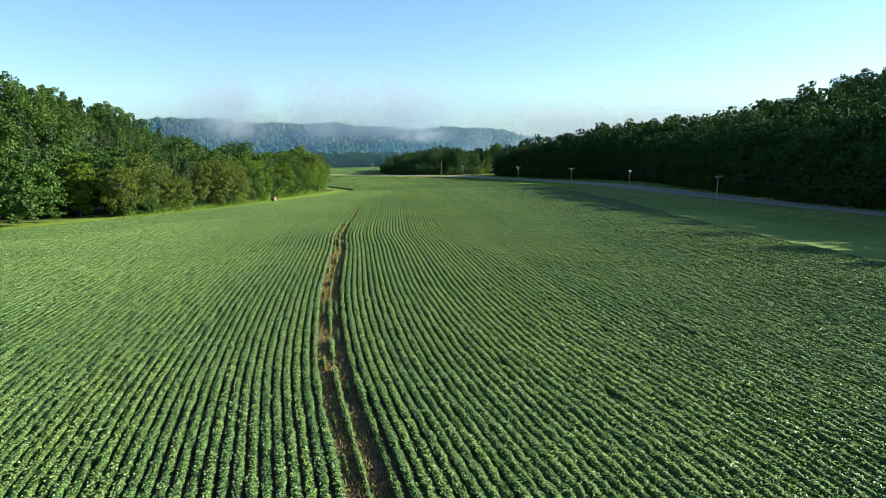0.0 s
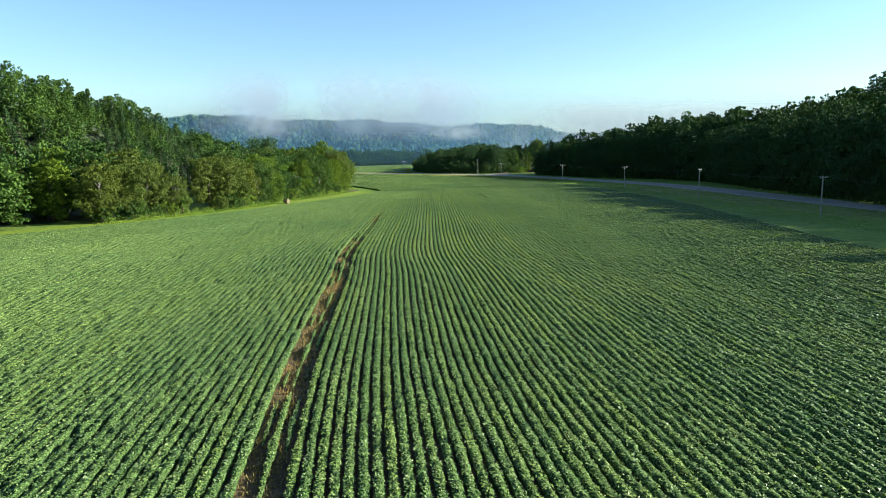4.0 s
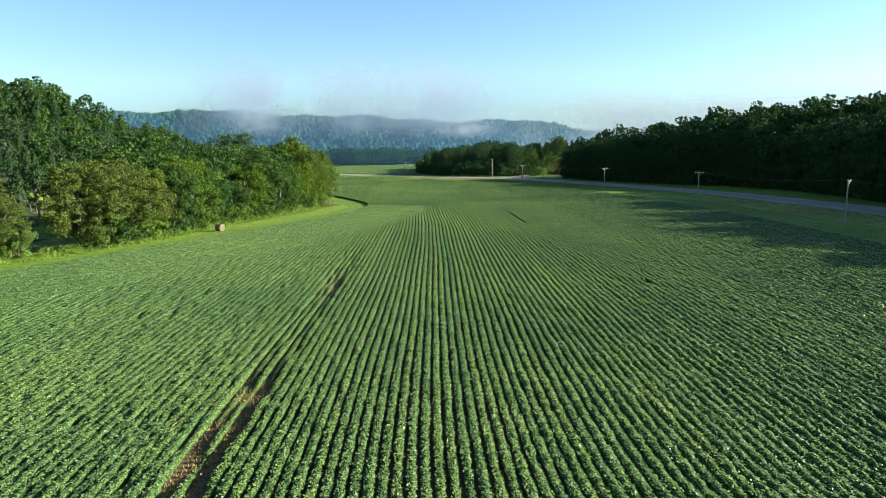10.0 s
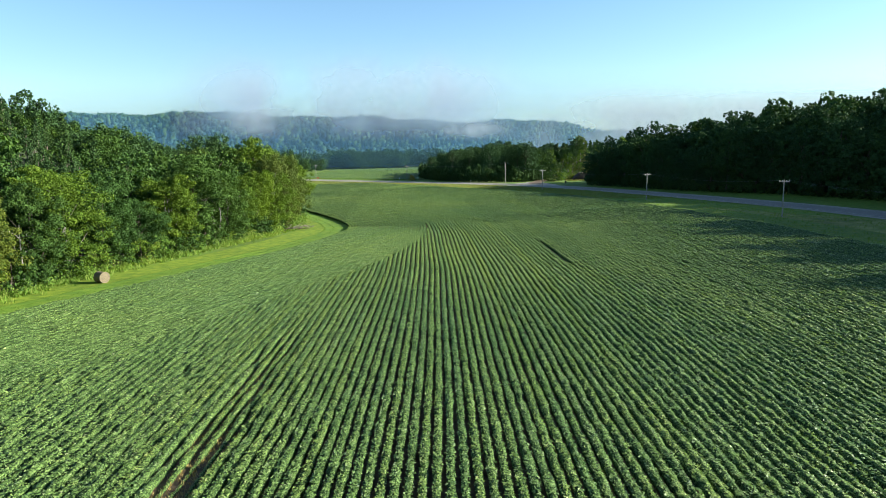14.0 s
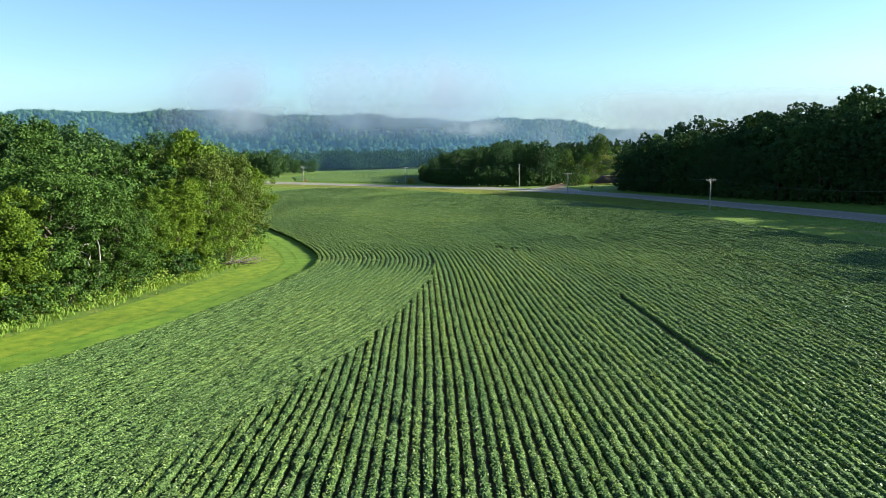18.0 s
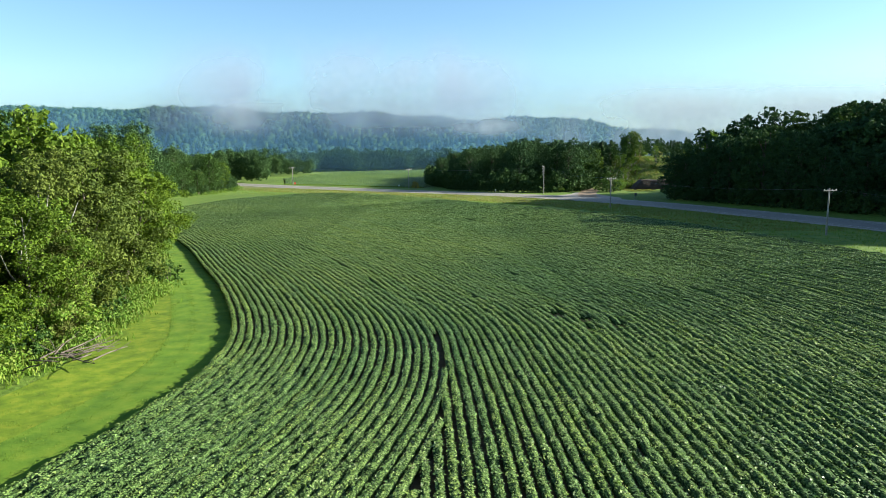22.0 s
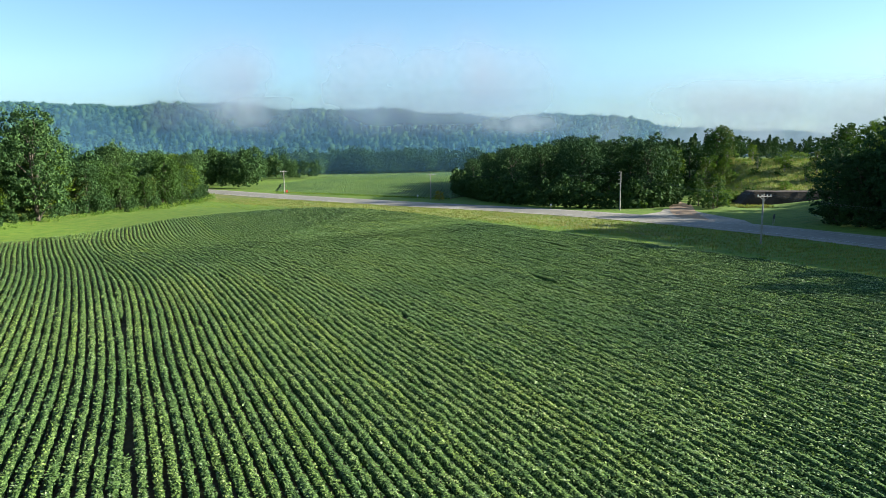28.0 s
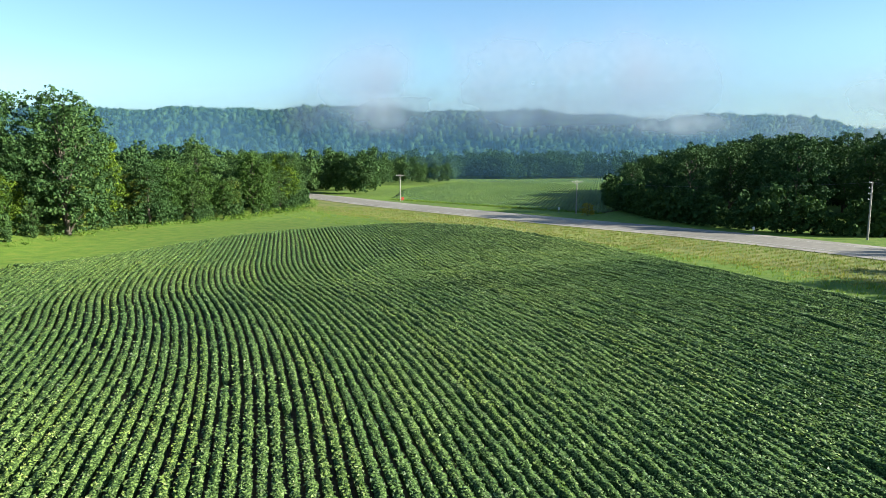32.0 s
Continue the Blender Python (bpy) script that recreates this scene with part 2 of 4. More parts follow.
def ground_z(x, y):
    """Height of the ground."""
    x, y = np.asarray(x, float), np.asarray(y, float)
    p = np.stack([x.ravel(), y.ravel()], 1)
    left = interp(y, "-300,44 0,41 200,38 230,36.5 315,29 370,15 415,6 440,0") * smooth(-x, 100, 170)
    left = left + 0.1 * np.clip(-x - 170, 0, 400) * interp(y, "-300,1 200,1 330,0.6 450,0")
    u = -away(p, woods_line).reshape(x.shape)
    u = np.where(y > 404, np.minimum(u, (x - 33) * 0.7), u)
    rise = interp(u, "-1,0 5,0.4 10,2 18,5 30,8.5 60,12 110,15 200,20 500,40")
    right = rise * interp(y, "-400,1.2 120,1.1 190,1.1 250,1.1 300,1.1 330,1.15 355,1.15 385,1.1 405,1.2 425,0.9 460,0.3 560,0.2 700,0.3")
    bank = 10.4 * smooth(x, 24, 50) * smooth(y, 459, 503) * smooth(-y, -740, -640) * smooth(-x, -400, -160)
    bank = bank + 0.5 * np.sin(x / 4.1 + y / 9.0) * np.sin(y / 5.3) * smooth(x, 34, 50) * smooth(y, 462, 478) * smooth(-y, -500, -492)
    crest = interp(x, "-1500,70 -900,64 -425,55 -200,48 -40,41 60,36 150,26 300,14 600,10 1500,40")
    far = (crest + 2.2 * np.sin(x / 31.0) + 1.5 * np.sin(x / 12.7 + 1) + 1.2 * np.sin(x / 73.0)) * smooth(y, 790, 970)
    knoll = 56 * np.exp(-(((x - 330) / 118) ** 2) - ((y - 470) / 110) ** 2)
    far = np.maximum(far, knoll)
    roll = 0.5 * np.sin(x / 37.0) * np.sin(y / 53.0 + 1)
    return np.maximum(left, np.maximum(right, np.maximum(bank, far))) + roll * smooth(np.abs(x + 20), 130, 200)


def fast_mesh(name, verts, faces):
    me = bpy.data.meshes.new(name)
    verts, faces = np.asarray(verts, np.float32), np.asarray(faces, np.int32)
    n, k = faces.shape
    me.vertices.add(len(verts))
    me.vertices.foreach_set("co", verts.ravel())
    me.loops.add(n * k)
    me.loops.foreach_set("vertex_index", faces.ravel())
    me.polygons.add(n)
    me.polygons.foreach_set("loop_start", np.arange(0, n * k, k, dtype=np.int32))
    me.update(calc_edges=True)
    return me


def mesh_ob(name, verts, faces, mat, parent=None, label="", soft=False):
    me = fast_mesh(name, verts, faces)
    me.materials.append(mat)
    if soft:
        me.polygons.foreach_set("use_smooth", np.ones(len(faces), bool))
    ob = new(name, me)
    if parent:
        ob.parent = parent
    return tagged(ob, label)


def part(name, bm, mat, parent=None, label=""):
    me = bpy.data.meshes.new(name)
    bm.to_mesh(me)
    bm.free()
    me.materials.append(mat)
    ob = new(name, me)
    if parent:
        ob.parent = parent
    return tagged(ob, label)


def empty(name, x=0, y=0, z=0, rz=0, s=1):
    ob = new(name)
    ob.matrix_basis = pose(x, y, z, 0, 0, rz) @ Matrix.Scale(s, 4)
    return ob


def grid_faces(nu, nv):
    i = np.arange(nu * nv).reshape(nu, nv)
    return np.stack([i[:-1, :-1].ravel(), i[1:, :-1].ravel(), i[1:, 1:].ravel(), i[:-1, 1:].ravel()], 1)


# ---- ground ----
gx = np.unique(np.r_[np.linspace(-3000, -600, 13), np.linspace(-600, -160, 23), np.linspace(-160, 160, 65), np.linspace(160, 600, 23), np.linspace(600, 3000, 13)])
gy = np.unique(np.r_[np.linspace(-1500, -200, 8), np.linspace(-200, 440, 98), np.linspace(442, 510, 35), np.linspace(515, 620, 18), np.linspace(620, 1200, 40), np.linspace(1200, 4000, 12)])
X, Y = np.meshgrid(gx, gy, indexing="ij")
ground = mesh_ob("ground", np.stack([X, Y, ground_z(X, Y)], -1).reshape(-1, 3), grid_faces(len(gx), len(gy)), GRASS, soft=True)
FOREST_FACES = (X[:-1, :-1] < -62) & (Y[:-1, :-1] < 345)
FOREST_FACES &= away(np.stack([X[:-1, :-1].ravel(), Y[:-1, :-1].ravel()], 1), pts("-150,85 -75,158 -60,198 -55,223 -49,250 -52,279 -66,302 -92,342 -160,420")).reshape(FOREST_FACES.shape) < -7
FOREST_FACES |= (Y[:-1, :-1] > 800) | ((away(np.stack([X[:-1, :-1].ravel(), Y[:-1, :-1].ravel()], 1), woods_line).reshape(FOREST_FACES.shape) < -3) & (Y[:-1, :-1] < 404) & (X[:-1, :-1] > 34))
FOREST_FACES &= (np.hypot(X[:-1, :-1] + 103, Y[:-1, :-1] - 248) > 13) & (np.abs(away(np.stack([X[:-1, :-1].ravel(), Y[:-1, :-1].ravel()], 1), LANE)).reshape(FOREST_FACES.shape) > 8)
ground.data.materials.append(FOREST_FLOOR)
# dry yellow turf, its colour raised to paint in sunlight on the slope
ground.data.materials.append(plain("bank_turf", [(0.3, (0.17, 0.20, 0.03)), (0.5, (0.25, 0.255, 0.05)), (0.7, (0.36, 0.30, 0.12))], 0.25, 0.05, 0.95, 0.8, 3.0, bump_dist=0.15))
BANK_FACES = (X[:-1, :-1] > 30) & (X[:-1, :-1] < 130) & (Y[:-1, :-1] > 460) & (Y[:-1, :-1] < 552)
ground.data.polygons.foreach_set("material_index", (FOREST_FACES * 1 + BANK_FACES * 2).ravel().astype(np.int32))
tagged(ground, "rough green grass and low weeds on the valley floor", "ground", kind="structure")


def flat_sheet(name, poly, z, mat, label, category):
    """A level sheet bounded by a polygon."""
    bm = bmesh.new()
    bm.faces.new([bm.verts.new((x, y, z)) for x, y in poly])
    bmesh.ops.triangulate(bm, faces=bm.faces[:])
    return tagged(part(name, bm, mat), label, category, kind="structure")


def ribbon(name, line, lo, hi, z, mat, label, category, parent=None):
    """A band along a line, from lo to hi metres to its right."""
    p, nn = line, normals_of(line)
    cols = [np.c_[p + nn * d, np.full(len(p), z)] for d in (lo, hi)]
    return mesh_ob(name, np.stack(cols, 1).reshape(-1, 3), grid_faces(len(p), 2)[:, ::-1], mat, parent, label, True)


flat_sheet("field_soil", FIELD, 0.02, SOIL, "brown bare soil between the crop rows", "soil")
road_line = resample(ROAD, 6)
road = tagged(ribbon("road", road_line, -4.6, 4.6, 0.12, ASPHALT, "", ""), "pale sunlit asphalt country road", "road", kind="structure")
for k, (lo, hi) in enumerate(((-6.6, -4.6), (4.6, 6.6))):
    tagged(ribbon("road_shoulder", road_line, lo, hi, 0.10, GRAVEL, "", ""), "pale gravel shoulder beside the road", "road shoulder", kind="structure")
strip = west_edge[40:]
tagged(ribbon("grass_strip", strip, -9.5, 0.6, 0.03, MOWN, "", ""), "bright mown grass strip along the crop", "grass strip", kind="structure")
CLOVER = plain("clover", [(0.32, (0.075, 0.145, 0.006)), (0.5, (0.115, 0.195, 0.009)), (0.7, (0.17, 0.23, 0.014))], 0.7, 0.1, 0.95, 0.5, 6.0, bump_dist=0.05, vary=0.3)
tagged(ribbon("clover_band", strip, -4.3, 0.55, 0.036, CLOVER, "", ""), "fresh green clover band beside the crop", "clover", kind="structure")
for lo in (-3.75, 3.6):
    tagged(ribbon("edge_line", road_line, lo, lo + 0.15, 0.125, plain("line_paint", [(0.3, (0.42, 0.41, 0.38)), (0.7, (0.58, 0.57, 0.54))], 2.0, 0.2, 0.7, 0.0), "", ""), "worn white edge line on the road", "road line", kind="structure")
flat_sheet("drive_mouth", pts("3,421 10,430 12.5,438 18,438 18.5,428 22,412 21,402"), 0.05, GRAVEL, "pale gravel apron where the driveway meets the road", "gravel apron")
drive = resample(pts("13,413 15,430 19.5,452 24,472 32,490"), 3)
tagged(ribbon("gravel_drive", drive, -2.7, 2.7, 0.06, DIRT, "", ""), "pinkish dirt driveway leaving the road", "driveway", kind="structure")

# ---- crop rows ----
rng = np.random.default_rng(5)
PITCH = 0.582
crop = empty("soybean_crop")
tagged(crop, "rows of leafy green soybean plants in brown soil", "crop", kind="stuff")
cam_line = np.array([[r[1], r[2]] for r in PATH])
CROSS = np.array([(-0.75, 0.02), (-0.95, 0.8), (0.0, 0.95), (0.95, 0.8), (0.75, 0.02)])
TRACK = -9.95


def away_fast(p):
    """The distance from the line of flight, near enough."""
    return np.abs(p[:, 0] - np.interp(p[:, 1], cam_line[:, 1], cam_line[:, 0]))


def crop_row(line, keep, parent, wide=1.0, thin=None, tall=0.48):
    """One row of plants along a line of stations: a lumpy ridge of foliage, painted dark as shaded inner leaves,
    covered in single leaves.
    """
    n = len(line)
    nn = normals_of(line)
    runs = keep[:-1] & keep[1:]
    if runs.sum() < 4:
        return
    step = np.hypot(*(line[1] - line[0]))
    lump = rng.uniform(0.85, 1.12, n) * (1 + 0.07 * np.sin(np.arange(n) * 0.37 + rng.uniform(0, 6)))
    size = keep.astype(float) if thin is None else thin * keep
    lump = lump * np.convolve(np.r_[size[:1], size, size[-1:]], (0.3, 0.4, 0.3), "valid")
    w = 0.188 * lump * wide
    h = tall * lump
    m = len(CROSS)
    v = np.zeros((n, m, 3))
    v[:, :, :2] = line[:, None] + nn[:, None] * (CROSS[None, :, 0] * w[:, None])[..., None]
    v[:, :, 2] = 0.02 + CROSS[None, :, 1] * h[:, None]
    v += rng.normal(0, 0.03, (n, m, 3)) * np.minimum(lump, 1)[:, None, None]
    f = grid_faces(n, m).reshape(n - 1, m - 1, 4)[runs].reshape(-1, 4)
    f = np.vstack([f[:, :3], f[:, [0, 2, 3]]])
    body = len(f)
    idx = np.flatnonzero(runs)
    off = away_fast(line[idx])
    many = np.where(off < 15, 26, np.where(off < 30, 12, 5))
    at = np.repeat(idx, many)
    big = np.repeat(np.where(off < 15, 1.0, np.where(off < 30, 1.15, 1.4)), many) * (1.0 if step < 0.6 else 1.25)
    count = len(at)
    t = rng.uniform(-1, 1, count)
    c = line[at] + (line[at + 1] - line[at]) * rng.uniform(0, 1, count)[:, None] + nn[at] * (t * w[at] * 1.15)[:, None]
    z = 0.04 + h[at] * (0.95 - 0.24 * np.abs(t) ** 3) + rng.uniform(-0.03, 0.08, count)
    a = rng.uniform(0, 6.28, count)
    s = rng.uniform(0.05, 0.09, count) * big * (0.4 + 0.6 * np.minimum(lump[at], 1))
    nrm = rng.normal(0, 0.36, (count, 3)) + np.array(SUN_WAY) * 0.06 + (0, 0, 0.9)
    nrm /= np.linalg.norm(nrm, axis=1)[:, None]
    ux = np.stack([np.cos(a), np.sin(a), 0 * a], 1)
    ux -= nrm * (ux * nrm).sum(1)[:, None]
    uy = np.cross(nrm, ux) * (s * 0.62)[:, None]
    ux *= s[:, None]
    c3 = np.c_[c, z]
    q = np.stack([c3 - ux * 0.7 - uy, c3 - ux * 0.7 + uy, c3 + ux], 1).reshape(-1, 3)
    faces = np.vstack([f, np.arange(count * 3).reshape(-1, 3) + n * m])
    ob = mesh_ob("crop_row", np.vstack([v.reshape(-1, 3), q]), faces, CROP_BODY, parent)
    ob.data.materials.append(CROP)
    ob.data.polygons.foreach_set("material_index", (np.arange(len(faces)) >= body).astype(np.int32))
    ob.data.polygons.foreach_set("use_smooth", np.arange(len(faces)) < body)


STEP = 0.42
head_zone = resample(WEST, 3.0)[15:-3]
HEAD = "0,19 212,19 236,16.4 256,14.8 400,14.8"
guide = resample(GUIDE, STEP)
gn = normals_of(guide)
for k in range(-222, 248):
    d = k * PITCH
    line = guide + gn * d
    line = line + gn * (0.04 * np.sin(np.arange(len(line)) * 0.06 + k * 0.4))[:, None]
    keep = inside(line, FIELD) & (line[:, 1] > -15)
    if not keep.any():
        continue
    lo, hi = np.flatnonzero(keep)[[0, -1]]
    line, keep = line[lo : hi + 1], keep[lo : hi + 1]
    if len(line) < 12:
        continue
    if not -32 < d < 36:
        line, keep = line[::2], keep[::2]
    if d < 6:
        keep = keep & (away(line, head_zone) > interp(line[:, 1], HEAD))
    y = line[:, 1]
    waves = np.convolve(rng.uniform(0, 1, len(line) + 6), np.ones(7) / 7, "valid")
    side = round((d - TRACK) / PITCH)
    if abs(side) <= 1:
        # the bare wheel track: two lost rows and a ragged one between
        bare = interp(y, "0,1 60,0.95 100,0.88 120,0.95 129,0.95 133,0.35 150,0.4 156,0.8 164,0.8 168,0.3 176,0.5 186,0.0 400,0")
        thin = 1 - bare * np.clip((0.35 if side == 0 else 0.78) + 2.8 * (waves - 0.45), 0.15 if side == 0 else 0.4, 1.0)
    elif abs(side) == 2:
        thin = np.where((y > 10) & (y < 180), np.clip(0.95 - 2.2 * (waves - 0.5), 0.3, 1), 1)
    elif 17.1 < d < 17.7:
        thin = np.where((y > 217) & (y < 237), 0.3, 1)
    else:
        thin = np.where(waves < 0.19, 0.3, 1.0)
        thin = np.where((waves > 0.82) & (rng.random() < 0.5), 0.4, thin)
    for bx, by, br in ((-9.9, 270, 0.55), (-5.6, 266.7, 0.45), (-7.6, 268.3, 0.4), (-31, 329, 0.45)):
        thin = np.where(np.hypot(line[:, 0] - bx, y - by) < br, 0.1, thin)
    crop_row(line, keep & (thin > 0.12), crop, 1.0, thin)
edge_fine = resample(WEST, STEP)
en = normals_of(edge_fine)
for k in range(33):
    d = 0.5 + k * PITCH
    line = edge_fine + en * d
    keep = inside(line, FIELD) & (line[:, 1] > 40)
    keep &= d < interp(line[:, 1], HEAD) + 0.2
    if keep.sum() > 12:
        lo, hi = np.flatnonzero(keep)[[0, -1]]
        crop_row(line[lo : hi + 1], keep[lo : hi + 1], crop)


far_crop = tagged(empty("far_soybean_crop"), "green soybean crop in the field across the road", "crop", kind="stuff")
FAR_FIELD = pts("-104,503 -124,566 -130,690 -56,735 -30,735 -40,560 -36,486 -41,470")
flat_sheet("far_field_soil", FAR_FIELD, 0.02, SOIL, "brown soil of the field across the road", "soil")
base = resample(pts("-30,440 -60,800"), 1.2)
bn = normals_of(base)
for k in range(-28, 124):
    line = base - bn * (k * 1.1)
    keep = inside(line, FAR_FIELD)
    if keep.sum() > 12:
        lo, hi = np.flatnonzero(keep)[[0, -1]]
        wide_row = line[lo : hi + 1]
        crop_row(wide_row, keep[lo : hi + 1], far_crop, 3.1, None, 0.22)


# ---- trees ----
def leaf_cloud(centres, radii, per, size, seed, flat=0.7, corners=3):
    """Leaves round clump centres, none alike."""
    r = np.random.default_rng(seed)
    n = len(centres) * per
    c = np.repeat(centres, per, 0)
    rad = np.repeat(radii, per)
    d = r.normal(0, 1, (n, 3))
    d /= np.linalg.norm(d, axis=1)[:, None]
    d *= (r.uniform(0.35, 1.0, n) ** 0.6 * rad)[:, None]
    d[:, 2] *= flat
    c = c + d
    nrm = d / (rad[:, None] + 1e-6) + r.normal(0, 0.42, (n, 3)) + (0, 0, 0.3)
    nrm /= np.linalg.norm(nrm, axis=1)[:, None]
    t = np.cross(nrm, r.normal(0, 1, (n, 3)))
    t /= np.linalg.norm(t, axis=1)[:, None] + 1e-9
    b = np.cross(nrm, t)
    s = (size * r.uniform(0.6, 1.3, n))[:, None]
    droop = nrm * s * -0.25
    if corners == 3:
        q = np.stack([c - t * s * 0.7 - b * s * 0.7, c - t * s * 0.7 + b * s * 0.7, c + t * s + droop], 1)
    else:
        q = np.stack([c - t * s + droop, c - b * s * 0.6, c + t * s + droop, c + b * s * 0.6], 1)
    return q.reshape(-1, 3), np.arange(n * corners).reshape(-1, corners)


def limb(p0, p1, r0, r1, sides=6, bend=0.0, seed=0, cuts=4):
    r = np.random.default_rng(seed)
    t = np.linspace(0, 1, cuts + 1)
    p0, p1 = np.array(p0, float), np.array(p1, float)
    mid = p0 + (p1 - p0) * t[:, None] + np.sin(t * np.pi)[:, None] * r.normal(0, bend, 3)
    ax = (p1 - p0) / (np.linalg.norm(p1 - p0) + 1e-9)
    u = np.cross(ax, (0.3, 0.9, 0.1))
    u /= np.linalg.norm(u)
    w = np.cross(ax, u)
    a = np.linspace(0, 2 * np.pi, sides, endpoint=False)
    rad = r0 + (r1 - r0) * t
    v = mid[:, None] + rad[:, None, None] * (np.cos(a)[None, :, None] * u + np.sin(a)[None, :, None] * w)
    i = np.arange((cuts + 1) * sides).reshape(cuts + 1, sides)
    j = np.roll(i, -1, 1)
    f = np.stack([i[:-1].ravel(), j[:-1].ravel(), j[1:].ravel(), i[1:].ravel()], 1)
    return v.reshape(-1, 3), f


def join(pieces):
    vs, fs, o = [], [], 0
    for v, f in pieces:
        vs.append(v), fs.append(f + o)
        o += len(v)
    return np.vstack(vs), np.vstack(fs)


def tree_kind(seed, height, spread, base, clumps, per, size, leaf, bark=BARK, lobes=6, shape="round", blob=0.3):
    """A tree at the origin: tapered trunk, limbs to each lobe of the crown, and leaves in clumps."""
    r = np.random.default_rng(seed)
    top = height
    wood = [limb((0, 0, -0.5), (r.normal(0, 0.3), r.normal(0, 0.3), top * 0.82), 0.018 * height + 0.05, 0.03, 7, 0.15, seed)]
    centres, radii, cores = [], [], []
    for k in range(lobes):
        a = k * 2.4 + r.uniform(-0.4, 0.4)
        f = (k + 0.5) / lobes
        z = base + (top - base) * (0.12 + 0.78 * f)
        if shape == "cone":
            out = spread * (1.05 - f) * 0.62
            big = spread * (0.25 + 0.45 * (1 - f))
        else:
            out = spread * 0.66 * math.sin(math.pi * (0.26 + 0.56 * f)) * r.uniform(0.6, 1.12)
            big = spread * r.uniform(0.36, 0.54) * (0.85 + 0.3 * math.sin(math.pi * f))
        c = np.array((math.cos(a) * out, math.sin(a) * out, min(z, top - big * 0.55)))
        wood.append(limb((0, 0, max(base * 0.6, c[2] - big * 1.1 - 0.8)), c * (0.85, 0.85, 1), 0.009 * height, 0.02, 5, 0.25, seed + k, 2))
        cores.append(leaf_cloud(c[None], np.array([big * 0.6]), 34, min(big * 0.17, size * 1.35), seed + 7 * k, 0.8))
        m = max(3, clumps // lobes)
        d = r.normal(0, 1, (m, 3))
        d /= np.linalg.norm(d, axis=1)[:, None]
        d *= r.uniform(0.6, 1.05, m)[:, None]
        d[:, 2] *= 0.8
        centres.append(c + d * big)
        radii.append(np.full(m, big * blob) * r.uniform(0.6, 1.4, m))
    tv, tf = join(wood)
    cv, cf = join([leaf_cloud(np.vstack(centres), np.concatenate(radii), per, size, seed + 99)] + cores)
    cv[:, 2] = np.maximum(cv[:, 2], 0.15)
    return fast_mesh("trunk", tv, tf), fast_mesh("crown", cv, cf), bark, leaf


def plant(kind, x, y, s, rz, name, label, category, group, sz=1.0):
    trunk, crown, bark, leaf = kind
    ob = empty(name, x, y, float(ground_z(x, y)), rz)
    ob.scale = (s, s, s * sz)
    tagged(ob, label, category, group)
    for me, mat in ((trunk, bark), (crown, leaf)):
        if not me.materials:
            me.materials.append(mat)
        o = new(me.name.split(".")[0], me)
        o.parent = ob
    return ob


NEAR = [tree_kind(11 + k, 13, 5.4, 0.2, 280, 130, 0.115, leaf, bark, 14) for k, (leaf, bark) in enumerate(((LEAF_A, BARK), (LEAF_B, PALE_BARK), (LEAF_C, BARK), (LEAF_B, BARK), (LEAF_C, PALE_BARK)))]
OLIVE = [tree_kind(25, 9, 4.6, 0.0, 260, 130, 0.085, LEAF_O, PALE_BARK, 12)]
MID = [tree_kind(31 + k, 17, 5.4, 0.1, 420, 20, 0.25, leaf, BARK, 14, "round", 0.24) for k, leaf in enumerate((LEAF_A, LEAF_B, LEAF_A, LEAF_C))]
WOOD = [tree_kind(41 + k, 17, 5.6, 0.0, 420, 22, 0.21, LEAF_SHADED, BARK, 14, "round", 0.24) for k in range(4)]
GREY = [tree_kind(36 + k, 17, 5.4, 0.0, 460, 28, 0.185, LEAF_G, BARK, 14, "round", 0.24) for k in range(3)]
PINE = [tree_kind(51 + k, 19, 3.8, 2.5, 120, 10, 0.5, LEAF_D, BARK, 10, "cone", 0.26) for k in range(2)]
TALL_PINE = [tree_kind(55 + k, 20, 3.0, 7.5, 120, 26, 0.26, LEAF_D, PINE_BARK, 9, "cone", 0.3) for k in range(3)]
LOW = [tree_kind(71 + k, 17, 5.8, 0.5, 190, 11, 0.4, LEAF_A, BARK, 10, "round", 0.26) for k in range(3)]
SHRUB = [tree_kind(47 + k, 17, 5.8, 0.0, 90, 7, 0.95, LEAF_SHADED, BARK, 12, "round", 0.3) for k in range(2)]
LEAN = [tree_kind(83, 13, 4.4, 5.0, 190, 130, 0.105, LEAF_C, PINE_BARK, 9)]
BUSH = [tree_kind(61 + k, 3.2, 2.1, 0.0, 70, 44, 0.11, leaf, BARK, 8) for k, leaf in enumerate((LEAF_A, WEEDS, DRY, LEAF_C))]

R = random.Random(3)


def row_of(kinds, line, step, jitter, scale, name, label, category, group, depth=0.0):
    for p in resample(line, step):
        if (p[0] + 51) ** 2 + (p[1] - 277) ** 2 < 16:
            continue
        k = R.choice(kinds)
        if abs(away(p[None], LANE)[0]) < 4.2:
            continue
        plant(k, p[0] + R.uniform(-jitter, jitter) - depth * R.random(), p[1] + R.uniform(-jitter, jitter), R.uniform(*scale) * (float(np.interp(p[1], (130, 200, 282, 305, 330, 365, 385, 405), (0.95, 1.12, 1.12, 0.98, 1.04, 0.98, 0.88, 0.86))) if p[0] > 20 else 1), R.uniform(0, 360), name, label, category, group, R.uniform(0.85, 1.1))


